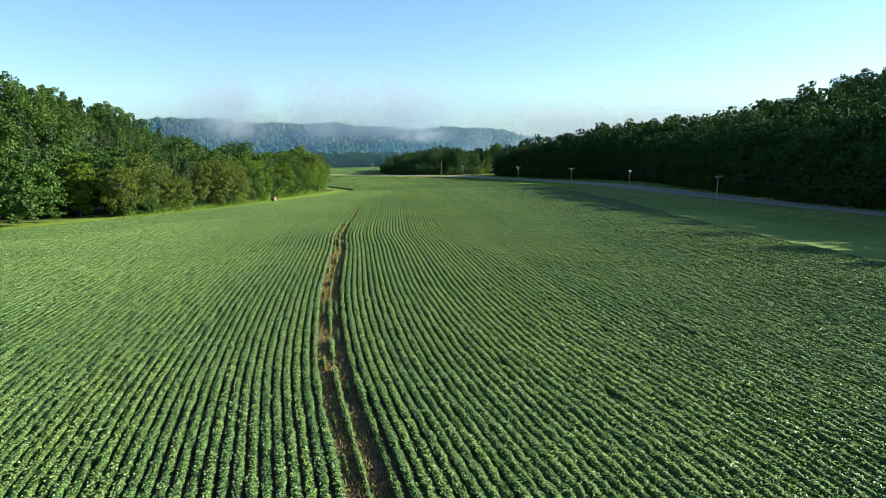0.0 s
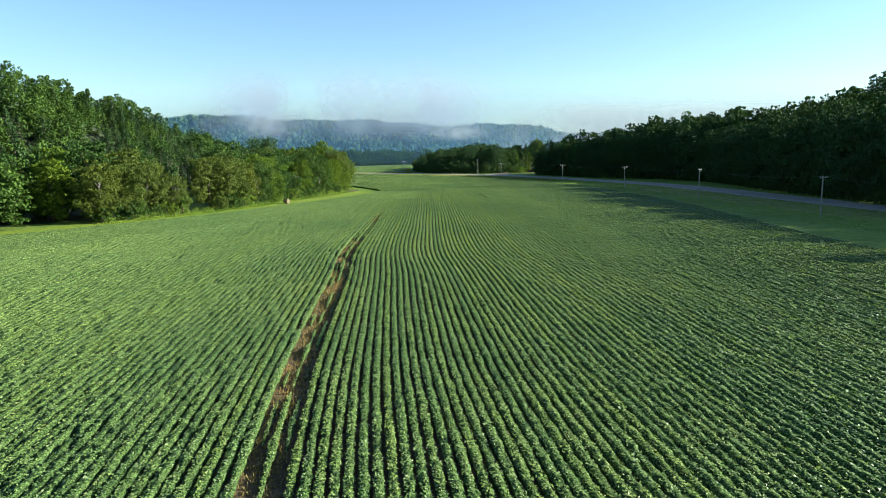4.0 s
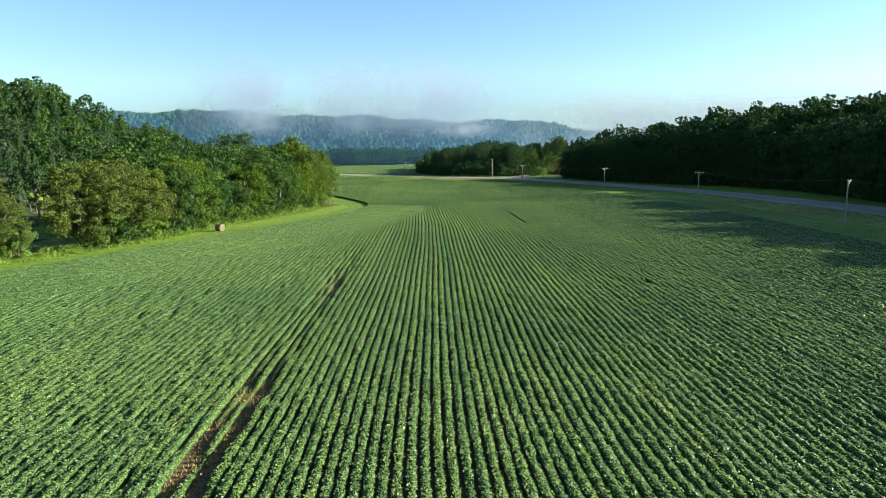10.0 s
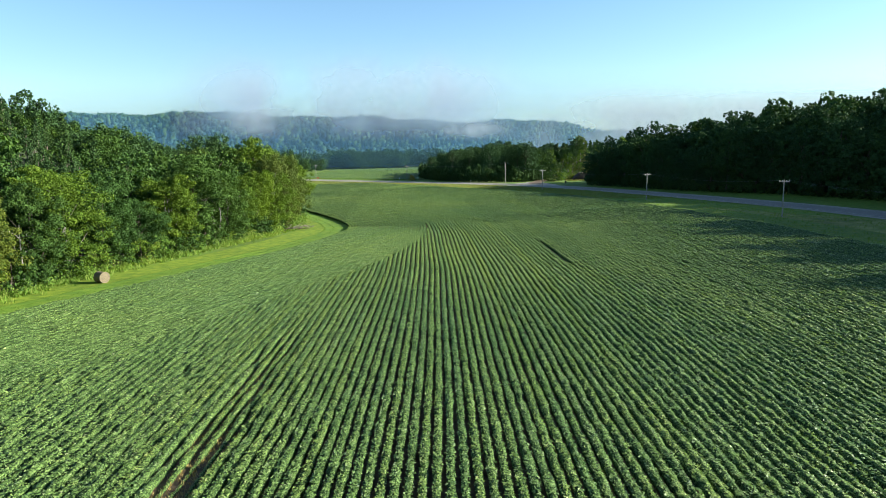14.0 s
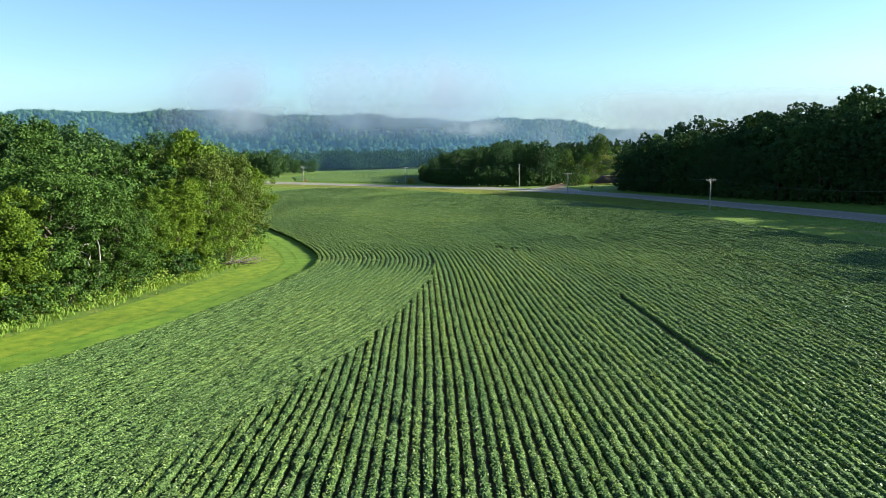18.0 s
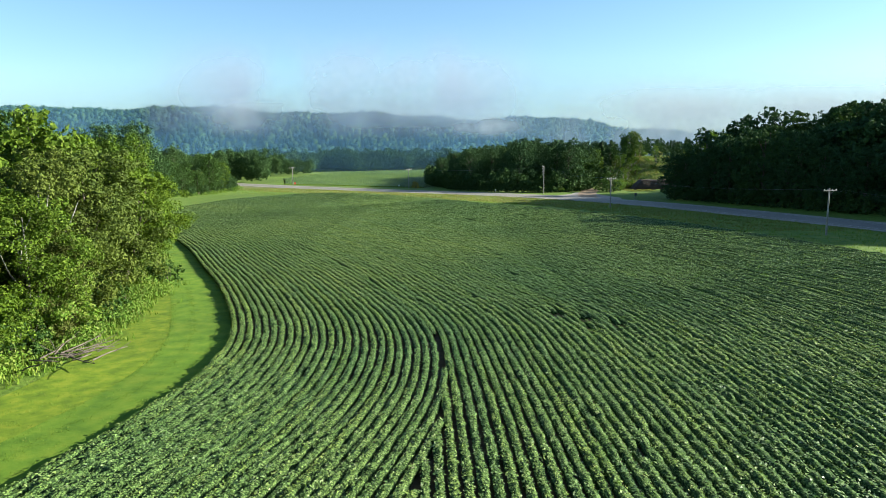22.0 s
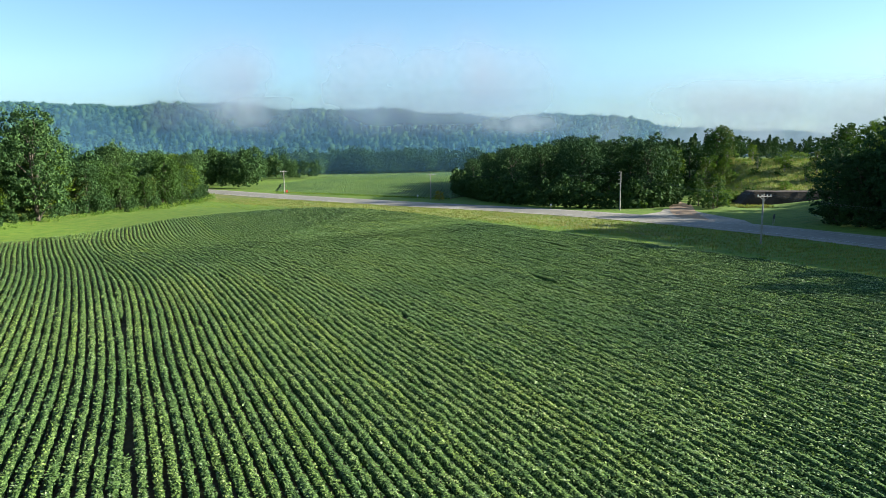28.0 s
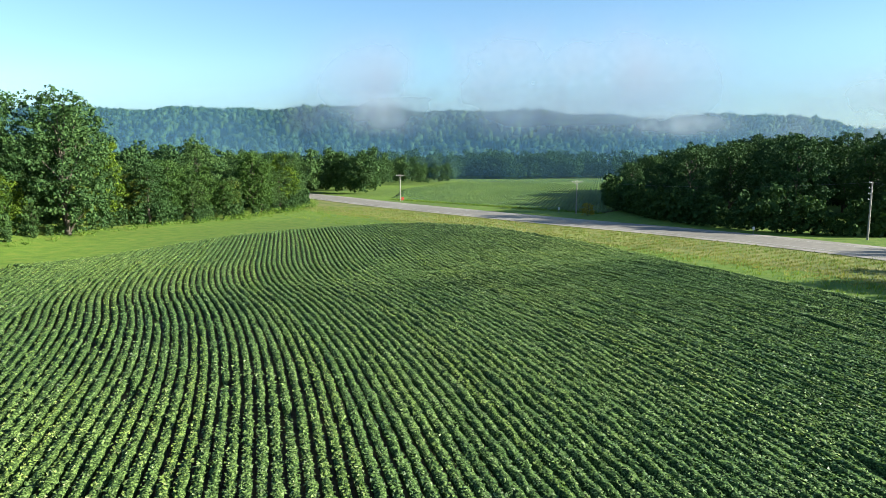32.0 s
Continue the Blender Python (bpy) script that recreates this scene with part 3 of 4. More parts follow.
def forest(name, kinds, places, scale, mat, label):
    """Many trees too deep in the woods to count, in one object."""
    pieces = []
    for x, y in places:
        me = R.choice(kinds)[1]
        v = np.empty(len(me.vertices) * 3, np.float32)
        me.vertices.foreach_get("co", v)
        v = v.reshape(-1, 3)
        a, k = R.uniform(0, 6.28), R.uniform(*scale) * (float(np.interp(y, (290, 305, 345, 380, 405), (1.1, 1.0, 1.12, 1.0, 0.9))) if x > 60 and y < 410 and scale[0] > 0.5 else 1)
        v = np.stack([v[:, 0] * math.cos(a) - v[:, 1] * math.sin(a), v[:, 0] * math.sin(a) + v[:, 1] * math.cos(a), v[:, 2]], 1) * k
        f = np.empty(len(me.loops), np.int32)
        me.loops.foreach_get("vertex_index", f)
        v[:, 2] *= R.uniform(0.82, 1.12)
        pieces.append((v + (x, y, float(ground_z(x, y)) - 0.3), f.reshape(-1, 3)))
    v, f = join(pieces)
    return tagged(mesh_ob(name, v, f, mat), label, "woods", kind="stuff")


def scatter(n, box, ok, gap):
    placed = []
    for _ in range(n * 12):
        x, y = R.uniform(box[0], box[1]), R.uniform(box[2], box[3])
        if ok(x, y) and all((x - a) ** 2 + (y - b) ** 2 > gap * gap for a, b in placed):
            placed.append((x, y))
            if len(placed) >= n:
                break
    return placed


def wood_of(kinds, n, box, ok, scale, name, label, group, gap=4.0):
    """Trees scattered over a stretch of ground."""
    for x, y in scatter(n, box, ok, gap):
        plant(R.choice(kinds), x, y, R.uniform(*scale), R.uniform(0, 360), name, label, "tree", group)


left_front = pts("-75,158 -66,180 -60,198 -58,211 -55,223 -52,236 -49,250 -48,262 -52,279 -58,290 -66,302 -76,318 -92,342")
row_of(NEAR, left_front, 6.2, 1.2, (0.72, 1.18), "tree", "leafy green broadleaf tree at the field edge", "tree", "trees along the field edge")
row_of(MID, left_front - (8, -3), 6.0, 2.0, (0.75, 1.0), "tree", "tall green broadleaf tree behind the field edge", "tree", "trees behind the field edge")
row_of(MID, pts("-150,85 -125,120 -108,145 -92,166 -82,180"), 5, 2.0, (0.75, 1.0), "tree", "leafy green broadleaf tree at the field edge", "tree", "trees along the field edge")
# far corner of the field
row_of(GREY + [MID[0], MID[1], MID[3]], pts("-98,351 -109,363 -115,374 -117,388 -118,402 -117,416 -114,430 -115,448 -117,466 -128,486 -150,506"), 3.9, 2.0, (0.42, 0.78), "tree", "green broadleaf tree beside the far corner of the field", "tree", "trees at the far corner")
row_of(GREY, pts("-112,352 -122,372 -125,392 -127,408 -124,425 -121,445 -122,465"), 5, 3.0, (0.6, 0.95), "tree", "tall green broadleaf tree beside the far corner of the field", "tree", "trees at the far corner")

for x, y, sc in ((-112, 396, 1.3), (-118, 404, 1.15), (-119, 390, 1.2)):
    plant(GREY[int(y) % 3], x, y, sc, R.uniform(0, 360), "tree", "very tall spreading tree at the far corner", "tree", "trees at the far corner")
row_of([BUSH[0], BUSH[0], BUSH[1]], left_front + normals_of(left_front) * 1.6, 2.6, 0.9, (0.6, 1.35), "bush", "leafy green bush under the trees at the field edge", "bush", "bushes along the field edge")
front_line = resample(left_front, 4)


corner_line = pts("-94,347 -105,360 -111,374 -113,388 -114,402 -113,416 -110,430 -110.5,448 -113,466 -124,484 -146,502")
forest("corner_shrubs", SHRUB, [(x + R.uniform(-1.5, 1.5), y + R.uniform(-1, 1)) for x, y in resample(corner_line, 2.0)], (0.1, 0.28), LEAF_G, "green shrubs and tall weeds under the corner trees")
forest("corner_back_woods", LOW, scatter(150, (-215, -122, 345, 505), lambda x, y: x < np.interp(y, (345, 400, 440, 505), (-118, -134, -128, -150)), 5.5), (0.65, 1.0), LEAF_G, "green broadleaf woods behind the far corner of the field")


def left_depth(x, y):
    return -away(np.array([[x, y]]), front_line)[0]


def right_depth(x, y):
    return -away(np.array([[x, y]]), woods_line)[0] if y < 404 and x > 34 else -1.0


def hill_open(x, y):
    """Thinly wooded ground behind the hedge: the meadow and the foot of the pine stand."""
    return 185 < y < 300 and left_depth(x, y) < 72


for x, y in scatter(150, (-170, -90, 185, 320), lambda x, y: 38 < left_depth(x, y) < 72 and math.hypot(x + 103, y - 248) > 9, 3.0):
    plant(R.choice(TALL_PINE), x, y, R.uniform(0.52, 0.74), R.uniform(0, 360), "pine", "tall pine with a long bare brown trunk", "tree", "pine stand on the hillside")
forest("hillside_pines", PINE, scatter(130, (-260, -60, 120, 420), lambda x, y: 11 < left_depth(x, y) < 120 and not hill_open(x, y), 6), (0.6, 0.85), LEAF_D, "dark green pines and broadleaf trees on the hillside")
forest("hillside_woods", LOW, scatter(400, (-240, -60, 60, 420), lambda x, y: 9 < left_depth(x, y) < 170 and not (hill_open(x, y) and (34 < left_depth(x, y) < 52 or abs(away(np.array([[x, y]]), LANE)[0]) < 11)), 5.6), (0.6, 0.95), LEAF_A, "green broadleaf woods on the hillside")
wood_front = resample(WOODS[:8], 3)
wn2 = normals_of(wood_front)
row_of(WOOD, wood_front[::4] - wn2[::4] * 3.0, 4.8, 0.9, (0.86, 1.3), "tree", "dark broadleaf tree at the edge of the shaded wood", "tree", "shaded roadside wood")
forest("wood_front", LOW, [tuple(p) for p in resample(wood_front[2::4] - wn2[2::4] * 10.0, 4.6) if p[1] < 370], (0.9, 1.25), LEAF_SHADED, "dark trees behind the edge of the shaded wood")
NE_WOOD = pts("50,390 58,418 64,440 80,452 112,460 160,460 170,380 80,345 60,362")
forest("bend_woods", LOW, scatter(110, (34, 170, 345, 462), lambda x, y: inside(np.array([[x, y]]), NE_WOOD)[0], 4.8), (0.72, 0.98), LEAF_SHADED, "dark woods beyond the bend of the road")
forest("wood_understorey", SHRUB, [tuple(p) for p in resample(wood_front[::4] - wn2[::4] * 1.0, 3.0)], (0.2, 0.36), LEAF_SHADED, "dark shrubs under the edge of the shaded wood")
leaning = plant(LEAN[0], -50.8, 277, 1.0, 200, "tree", "leaning green tree with a bare pale trunk", "tree", "trees along the field edge")
leaning.rotation_euler = (radians(6), radians(-13), radians(200))
plant(BUSH[0], -49.3, 284, 0.7, 0, "bush", "low dark shrub on the grass strip", "bush", "")
plant(OLIVE[0], -48.6, 262.5, 0.88, 20, "tree", "rounded olive-green willow at the tip of the grass strip", "tree", "trees along the field edge")
forest("corner_woods", LOW, scatter(90, (40, 125, 315, 402), lambda x, y: 9 < right_depth(x, y) < 60, 4.6), (0.8, 1.12), LEAF_SHADED, "dark woods at the bend of the road")
forest("slope_woods", LOW, scatter(210, (30, 230, -60, 404), lambda x, y: 10 < right_depth(x, y) < 80, 6.0) + scatter(210, (190, 440, 330, 580), lambda x, y: (x - 320) ** 2 + (y - 455) ** 2 < 130**2, 6.5), (0.95, 1.3), LEAF_SHADED, "dark wooded slope above the road")
GROVE = pts("-42,548 -40,500 -34,476 -24,455 -10,443 4,442 13,450 18,462 24,480 34,520 34,580 -20,590")
for x, y in scatter(84, (-45, 36, 438, 592), lambda x, y: inside(np.array([[x, y]]), GROVE)[0] and abs(away(np.array([[x, y]]), drive)[0]) > 6.5, 4.4):
    low = float(interp(x, "-42,0.62 -30,0.78 -14,0.95 2,1.12 12,1.05 22,0.9 34,0.85")) * float(interp(y, "440,0.82 458,1 600,1.05"))
    plant(R.choice(WOOD), x, y, low * R.uniform(0.85, 1.1), R.uniform(0, 360), "tree", "dark leafy tree in the grove across the road", "tree", "grove across the road")

forest("grove_understorey", SHRUB, [tuple(p) for p in resample(pts("-42,540 -41,500 -35,475 -25,454 -11,442 3,439 15,446 22,468"), 1.8)], (0.22, 0.5), LEAF_SHADED, "dark shrubs along the edge of the grove")

# ---- distant woods ----
r2 = np.random.default_rng(8)


def spread_over(n, x0, x1, y0, y1):
    return np.c_[r2.uniform(x0, x1, n), r2.uniform(y0, y1, n)]


def canopy(name, centres, sizes, per, leaf_size, mat, label, seed, lift):
    """Distant tree tops too many to count: jagged crowns under loose leaves."""
    z = ground_z(centres[:, 0], centres[:, 1]) + lift
    bm = bmesh.new()
    bmesh.ops.create_icosphere(bm, subdivisions=1, radius=1)
    ball = np.array([v.co[:] for v in bm.verts])
    tris = np.array([[v.index for v in f.verts] for f in bm.faces])
    bm.free()
    r = np.random.default_rng(seed)
    lumpy = ball[None] * r.uniform(0.3, 0.95, (len(centres), len(ball), 1)) + r.normal(0, 0.1, (len(centres), len(ball), 3))
    lumpy[..., 2] = np.where(lumpy[..., 2] < 0, lumpy[..., 2] * 3.0, lumpy[..., 2])
    core = lumpy * sizes[:, None, None] + np.c_[centres, z][:, None]
    cores = (core.reshape(-1, 3), (tris[None] + np.arange(len(centres))[:, None, None] * len(ball)).reshape(-1, 3))
    v, f = join([cores, leaf_cloud(np.c_[centres, z], sizes, per, leaf_size, seed, 1.0)])
    return tagged(mesh_ob(name, v, f, mat, None), label, "woods", kind="stuff")


FAR = [tree_kind(101 + k, 17, 6.0, 0.0, 90, 10, 0.55, LEAF_F, BARK, 10, "round", 0.3) for k in range(3)]
c = spread_over(420, -220, 60, 690, 790)
c = c[c[:, 1] > interp(c[:, 0], "-220,540 -128,690 -56,730 60,760")]
forest("valley_woods", FAR, c, (0.65, 1.05), LEAF_F, "hazy green woods on the valley floor")
c = spread_over(200, -260, -127, 512, 700)
c = np.vstack([c, np.c_[np.linspace(-205, -124, 30), np.linspace(572, 524, 30)] + r2.normal(0, 2.0, (30, 2))])
forest("valley_edge_woods", LOW, c, (0.55, 0.92), LEAF_G, "green woods beside the far field")
c = spread_over(6500, -1100, 480, 815, 1050)
canopy("ridge_woods", c, r2.uniform(3.0, 6.0, len(c)), 45, 0.75, LEAF_F, "blue-green wooded ridge in morning mist", 7, 8.0)
c = spread_over(150, 40, 330, 520, 720)
forest("terrace_woods", FAR, c, (0.35, 0.6), LEAF_F, "green trees beyond the grassy bank")


# ---- mist ----
def mist(name, x0, x1, y, z0, z1, thick, colour, scale, low, high, label, fade_x=0.25, fade_low=0.3, fade_high=0.4, bow=0.0):
    """A thin upright sheet for morning mist and, tinted blue, for painted distance haze: patchy, fading out towards its
    edges, lit by sun and sky.
    """
    m, n, l = material(name)
    tc = n.new("ShaderNodeTexCoord")
    sep = n.new("ShaderNodeSeparateXYZ")
    l.new(tc.outputs["UV"], sep.inputs[0])

    def edge(src, a, b):
        r = n.new("ShaderNodeMapRange")
        r.interpolation_type = "SMOOTHSTEP"
        r.inputs["From Min"].default_value, r.inputs["From Max"].default_value = a, b
        l.new(src, r.inputs["Value"])
        return r.outputs[0]

    def times(a, b):
        x = n.new("ShaderNodeMath")
        x.operation = "MULTIPLY"
        for k, v in enumerate((a, b)):
            if hasattr(v, "links"):
                l.new(v, x.inputs[k])
            else:
                x.inputs[k].default_value = v
        return x.outputs[0]

    f = times(edge(sep.outputs[0], 0, fade_x), edge(sep.outputs[0], 1, 1 - fade_x))
    f = times(f, times(edge(sep.outputs[1], 0, fade_low), edge(sep.outputs[1], 1, 1 - fade_high)))
    f = times(f, edge(noise_tex(n, l, scale, 4.0, 0.5), low, high))
    f = times(f, thick)
    d, t = n.new("ShaderNodeBsdfDiffuse"), n.new("ShaderNodeBsdfTranslucent")
    d.inputs[0].default_value = t.inputs[0].default_value = (*colour, 1)
    for shader, way in ((d, (0.3, -0.55, 0.78)), (t, (-0.3, -0.55, -0.78))):
        even = n.new("ShaderNodeCombineXYZ")
        for k, v in enumerate(way):
            even.inputs[k].default_value = v
        l.new(even.outputs[0], shader.inputs["Normal"])
    half, mx = n.new("ShaderNodeMixShader"), n.new("ShaderNodeMixShader")
    clear = n.new("ShaderNodeBsdfTransparent")
    l.new(d.outputs[0], half.inputs[1]), l.new(t.outputs[0], half.inputs[2])
    l.new(f, mx.inputs[0]), l.new(clear.outputs[0], mx.inputs[1]), l.new(half.outputs[0], mx.inputs[2])
    l.new(mx.outputs[0], n["Material Output"].inputs[0])
    nx, nz = 24, 6
    u, w = np.meshgrid(np.linspace(0, 1, nx), np.linspace(0, 1, nz), indexing="ij")
    v = np.stack([x0 + (x1 - x0) * u, y + bow * np.sin(np.pi * u), z0 + (z1 - z0) * w], -1).reshape(-1, 3)
    faces = grid_faces(nx, nz)
    ob = mesh_ob(name, v, faces, m, None, "", True)
    uv = ob.data.uv_layers.new(name="UVMap")
    uv.data.foreach_set("uv", np.stack([u, w], -1).reshape(-1, 2)[faces.ravel()].astype(np.float32).ravel())
    return tagged(ob, label, "mist", kind="structure")


WHITE, HAZE_BLUE = (0.82, 0.84, 0.86), (0.19, 0.38, 0.55)
# distance haze painted on two upright sheets by their blue tint
mist("haze_veil", -1400, 900, 806, -8, 92, 0.42, HAZE_BLUE, 0.004, 0.0, 0.35, "thin sheet tinted blue as distance haze before the wooded ridge", 0.05, 0.06, 0.5, -12)
mist("valley_haze", -420, 420, 640, -4, 46, 0.14, HAZE_BLUE, 0.006, 0.0, 0.4, "thin sheet tinted blue as distance haze over the valley floor", 0.15, 0.2, 0.6)
mist("mist_bank", -340, 60, 800, 20, 128, 0.85, (0.62, 0.66, 0.78), 0.012, 0.26, 0.68, "pale lilac mist rising above the ridge", 0.3, 0.3, 0.6, 3)
mist("mist_bank", -330, -120, 796, 26, 66, 0.75, WHITE, 0.02, 0.3, 0.7, "white mist lying along the ridge", 0.3, 0.4, 0.5)
mist("mist_bank", -90, 30, 794, 22, 46, 0.75, WHITE, 0.025, 0.36, 0.66, "white mist lying along the ridge", 0.35, 0.45, 0.5)
mist("mist_bank", 0, 640, 792, 6, 78, 1.0, WHITE, 0.012, 0.2, 0.6, "bright white fog filling the valley mouth", 0.2, 0.15, 0.55)


# ---- poles ----
def pole_kind(height):
    bm = bmesh.new()
    bmesh.ops.create_cone(bm, cap_ends=True, segments=10, radius1=0.16, radius2=0.11, depth=height + 1, matrix=Matrix.Translation((0, 0, (height - 1) / 2)))
    return bm


def utility_pole(x, y, top, turn, arm=True):
    ob = tagged(empty("utility_pole", x, y, 0, turn), "weathered grey wooden utility pole with a crossarm" if arm else "weathered grey wooden utility pole with side brackets", "utility pole", "roadside utility poles")
    part("pole", pole_kind(top), POLE_WOOD, ob)
    if arm:
        bm = bmesh.new()
        bmesh.ops.create_cube(bm, size=1, matrix=Matrix.Translation((0, -0.17, top - 0.35)) @ Matrix.Diagonal((2.4, 0.11, 0.14, 1)))
        bmesh.ops.bevel(bm, geom=bm.edges[:], offset=0.012, segments=1)
        part("crossarm", bm, POLE_WOOD, ob)
        for side in (-1, 1):
            v, f = limb((0, -0.13, top - 1.0), (0.75 * side, -0.15, top - 0.42), 0.025, 0.025, 4, 0, 0, 1)
            mesh_ob("brace", v, f, WIRE, ob)
        spots = [(dx, top - 0.18) for dx in (-1.1, -0.45, 0.45, 1.1)]
    else:
        spots = []
        for k in range(4):
            z = top - 0.15 - 0.85 * k
            v, f = limb((0, 0, z), (-0.6, 0, z + 0.05), 0.035, 0.03, 5, 0, 0, 1)
            mesh_ob("bracket", v, f, WIRE, ob)
            spots.append((-0.6, z + 0.12))
    for dx, z in spots:
        bm = bmesh.new()
        bmesh.ops.create_cone(bm, cap_ends=True, segments=8, radius1=0.07, radius2=0.04, depth=0.2, matrix=Matrix.Translation((dx, -0.17 if arm else 0, z)))
        part("insulator", bm, PORCELAIN, ob)


POLES = [(-98.5, 496, 7.6, 30), (-45.8, 468, 7.4, 28), (1.8, 434, 8.8, 40), (13.2, 378, 7.2, 22), (37.5, 325, 7.4, 18), (53, 275, 7.6, 12), (59.2, 214, 8.2, 50), (66.3, 164, 8.0, 30), (74, 110, 8.0, 20)]
for x, y, top, turn in POLES:
    utility_pole(x, y, top, turn, x != 1.8)

# ---- hay bale ----
bm = bmesh.new()
bmesh.ops.create_cone(bm, cap_ends=True, segments=28, radius1=0.75, radius2=0.75, depth=1.3, matrix=pose(0, 0, 0.74, 0, 90, 0))
bmesh.ops.bevel(bm, geom=[e for e in bm.edges if len(e.link_faces) == 2 and any(len(f.verts) > 4 for f in e.link_faces)], offset=0.08, segments=2)
bale = part("hay_bale", bm, STRAW)
bale.matrix_basis = pose(-51.0, 206.5, 0.0, 0, 0, 155) @ Matrix.Scale(0.86, 4)
tagged(bale, "round tan hay bale lying on the grass strip", "hay bale")

# ---- undergrowth ----
def tufts(name, spots, height, width, mat, label, seed, blades=5):
    """Standing grass and weeds: narrow bent blades in tufts."""
    r = np.random.default_rng(seed)
    n = len(spots) * blades
    c = np.repeat(spots, blades, 0) + r.normal(0, width, (n, 2))
    z = ground_z(c[:, 0], c[:, 1])
    a = r.uniform(0, 6.28, n)
    h = height * r.uniform(0.5, 1.25, n)
    w = height * 0.12 * r.uniform(0.6, 1.4, n)
    side = np.stack([np.cos(a) * w, np.sin(a) * w, 0 * a], 1)
    lean = np.stack([r.normal(0, 0.3, n) * h, r.normal(0, 0.3, n) * h, h], 1)
    p = np.c_[c, z]
    v = np.stack([p - side, p + side, p + side * 0.7 + lean * 0.65, p + lean], 1).reshape(-1, 3)
    return tagged(mesh_ob(name, v, np.arange(n * 4).reshape(-1, 4), mat), label, "grass", kind="stuff")


r3 = np.random.default_rng(21)
weed_line = resample(left_front + normals_of(left_front) * 2.5, 0.6)
c = weed_line + r3.normal(0, 1.0, weed_line.shape)
v, f = leaf_cloud(np.c_[c, r3.uniform(0.3, 0.9, len(c))], r3.uniform(0.5, 1.1, len(c)), 60, 0.12, 22, 0.8)
v[:, 2] = np.maximum(v[:, 2], 0.05)
tagged(mesh_ob("tall_weeds", v, f, WEEDS), "tall leafy green weeds under the trees", "weeds", kind="stuff")
corner_weeds = resample(corner_line + (2.5, -1.0), 0.8)
c = corner_weeds + r3.normal(0, 1.0, corner_weeds.shape)
v, f = leaf_cloud(np.c_[c, r3.uniform(0.3, 0.9, len(c))], r3.uniform(0.5, 1.2, len(c)), 50, 0.13, 29, 0.8)
v[:, 2] = np.maximum(v[:, 2], 0.05)
tagged(mesh_ob("tall_weeds", v, f, WEEDS), "tall leafy green weeds before the corner trees", "weeds", kind="stuff")
c = weed_line[r3.integers(0, len(weed_line), 6000)] + r3.normal(0, 1.1, (6000, 2)) + (0.3, -0.1)
tufts("edge_grass", c, 0.42, 0.25, WEEDS, "long uncut grass before the trees", 23)
k = r3.integers(0, len(strip), 14000)
c = strip[k] + normals_of(strip)[k] * r3.uniform(-9.3, -0.1, 14000)[:, None]
tufts("strip_grass", c[c[:, 1] > 150], 0.11, 0.2, WEEDS, "short uneven grass blades on the mown strip", 28, 4)
k = r3.integers(0, len(strip), 9000)
off = np.where(r3.random(9000) < 0.5, -4.2, -2.6) + r3.normal(0, 0.14, 9000)
c = strip[k] + normals_of(strip)[k] * off[:, None]
c = c + r3.uniform(-0.8, 0.8, (9000, 1)) * np.gradient(strip, axis=0)[k]
c = c[c[:, 1] > 170]
tufts("wheel_track_weeds", c, 0.1, 0.12, LEAF_C, "dark green weeds along faint wheel tracks in the grass", 34, 4)
verge = resample(ROAD, 2.0)
verge = verge[(verge[:, 1] > 60) & (verge[:, 0] > -115)]
vn = normals_of(verge)


def verge_spots(n, lo, hi, y0, y1):
    k = r3.integers(0, len(verge), n)
    p = verge[k] + vn[k] * r3.uniform(lo, hi, n)[:, None]
    return p[(p[:, 1] > y0) & (p[:, 1] < y1) & ~inside(p, FIELD)]


tufts("dry_verge_grass", verge_spots(16000, 7, 26, 330, 470), 0.3, 0.35, DRY, "dry yellowish grass on the road verge", 24)
tufts("verge_grass", verge_spots(9000, 7, 36, 60, 470), 0.3, 0.4, WEEDS, "rough green grass on the road verge", 25)
tagged(ribbon("verge", resample(ROAD, 6)[30:], 6.4, 22.0, 0.015, plain("verge_turf", [(0.3, (0.10, 0.14, 0.025)), (0.5, (0.17, 0.185, 0.04)), (0.7, (0.28, 0.25, 0.08))], 0.35, 0.05, 0.95, 0.8, 3.0, bump_dist=0.15), "", ""), "yellow-green verge of dry grass beside the road", "verge", kind="structure")

k = r3.integers(0, len(guide), 40000)
c = guide[k] + gn[k] * (TRACK + r3.normal(0, 0.62, 40000))[:, None]
c = c[(c[:, 1] > 12) & (c[:, 1] < 182)]
c = c[r3.random(len(c)) < interp(c[:, 1], "12,1 128,0.9 134,0.4 182,0.6")]
tufts("track_straw", c, 0.2, 0.05, DEAD, "flattened dead straw and dry weeds on the bare track", 31, 3)

edge = resample(np.vstack([FAR_FIELD[0], FAR_FIELD[-1]]), 1.0)
tufts("far_edge_grass", np.repeat(edge, 9, 0) + r3.normal(0, 0.7, (len(edge) * 9, 2)), 0.45, 0.3, WEEDS, "rough green grass along the far crop's edge", 33)

# ---- across the road ----
c = np.c_[r3.uniform(30, 100, 9000), r3.uniform(440, 512, 9000)]
c = c[(c[:, 1] > 460) | (np.abs(c[:, 0] - 33) < 6)]
tufts("bank_grass", c, 0.45, 0.4, DRY, "dry yellow-green grass on the bank", 26)
tufts("bank_weeds", np.c_[r3.uniform(30, 100, 5000), r3.uniform(460, 512, 5000)], 0.5, 0.4, WEEDS, "rough green weeds on the bank", 27)
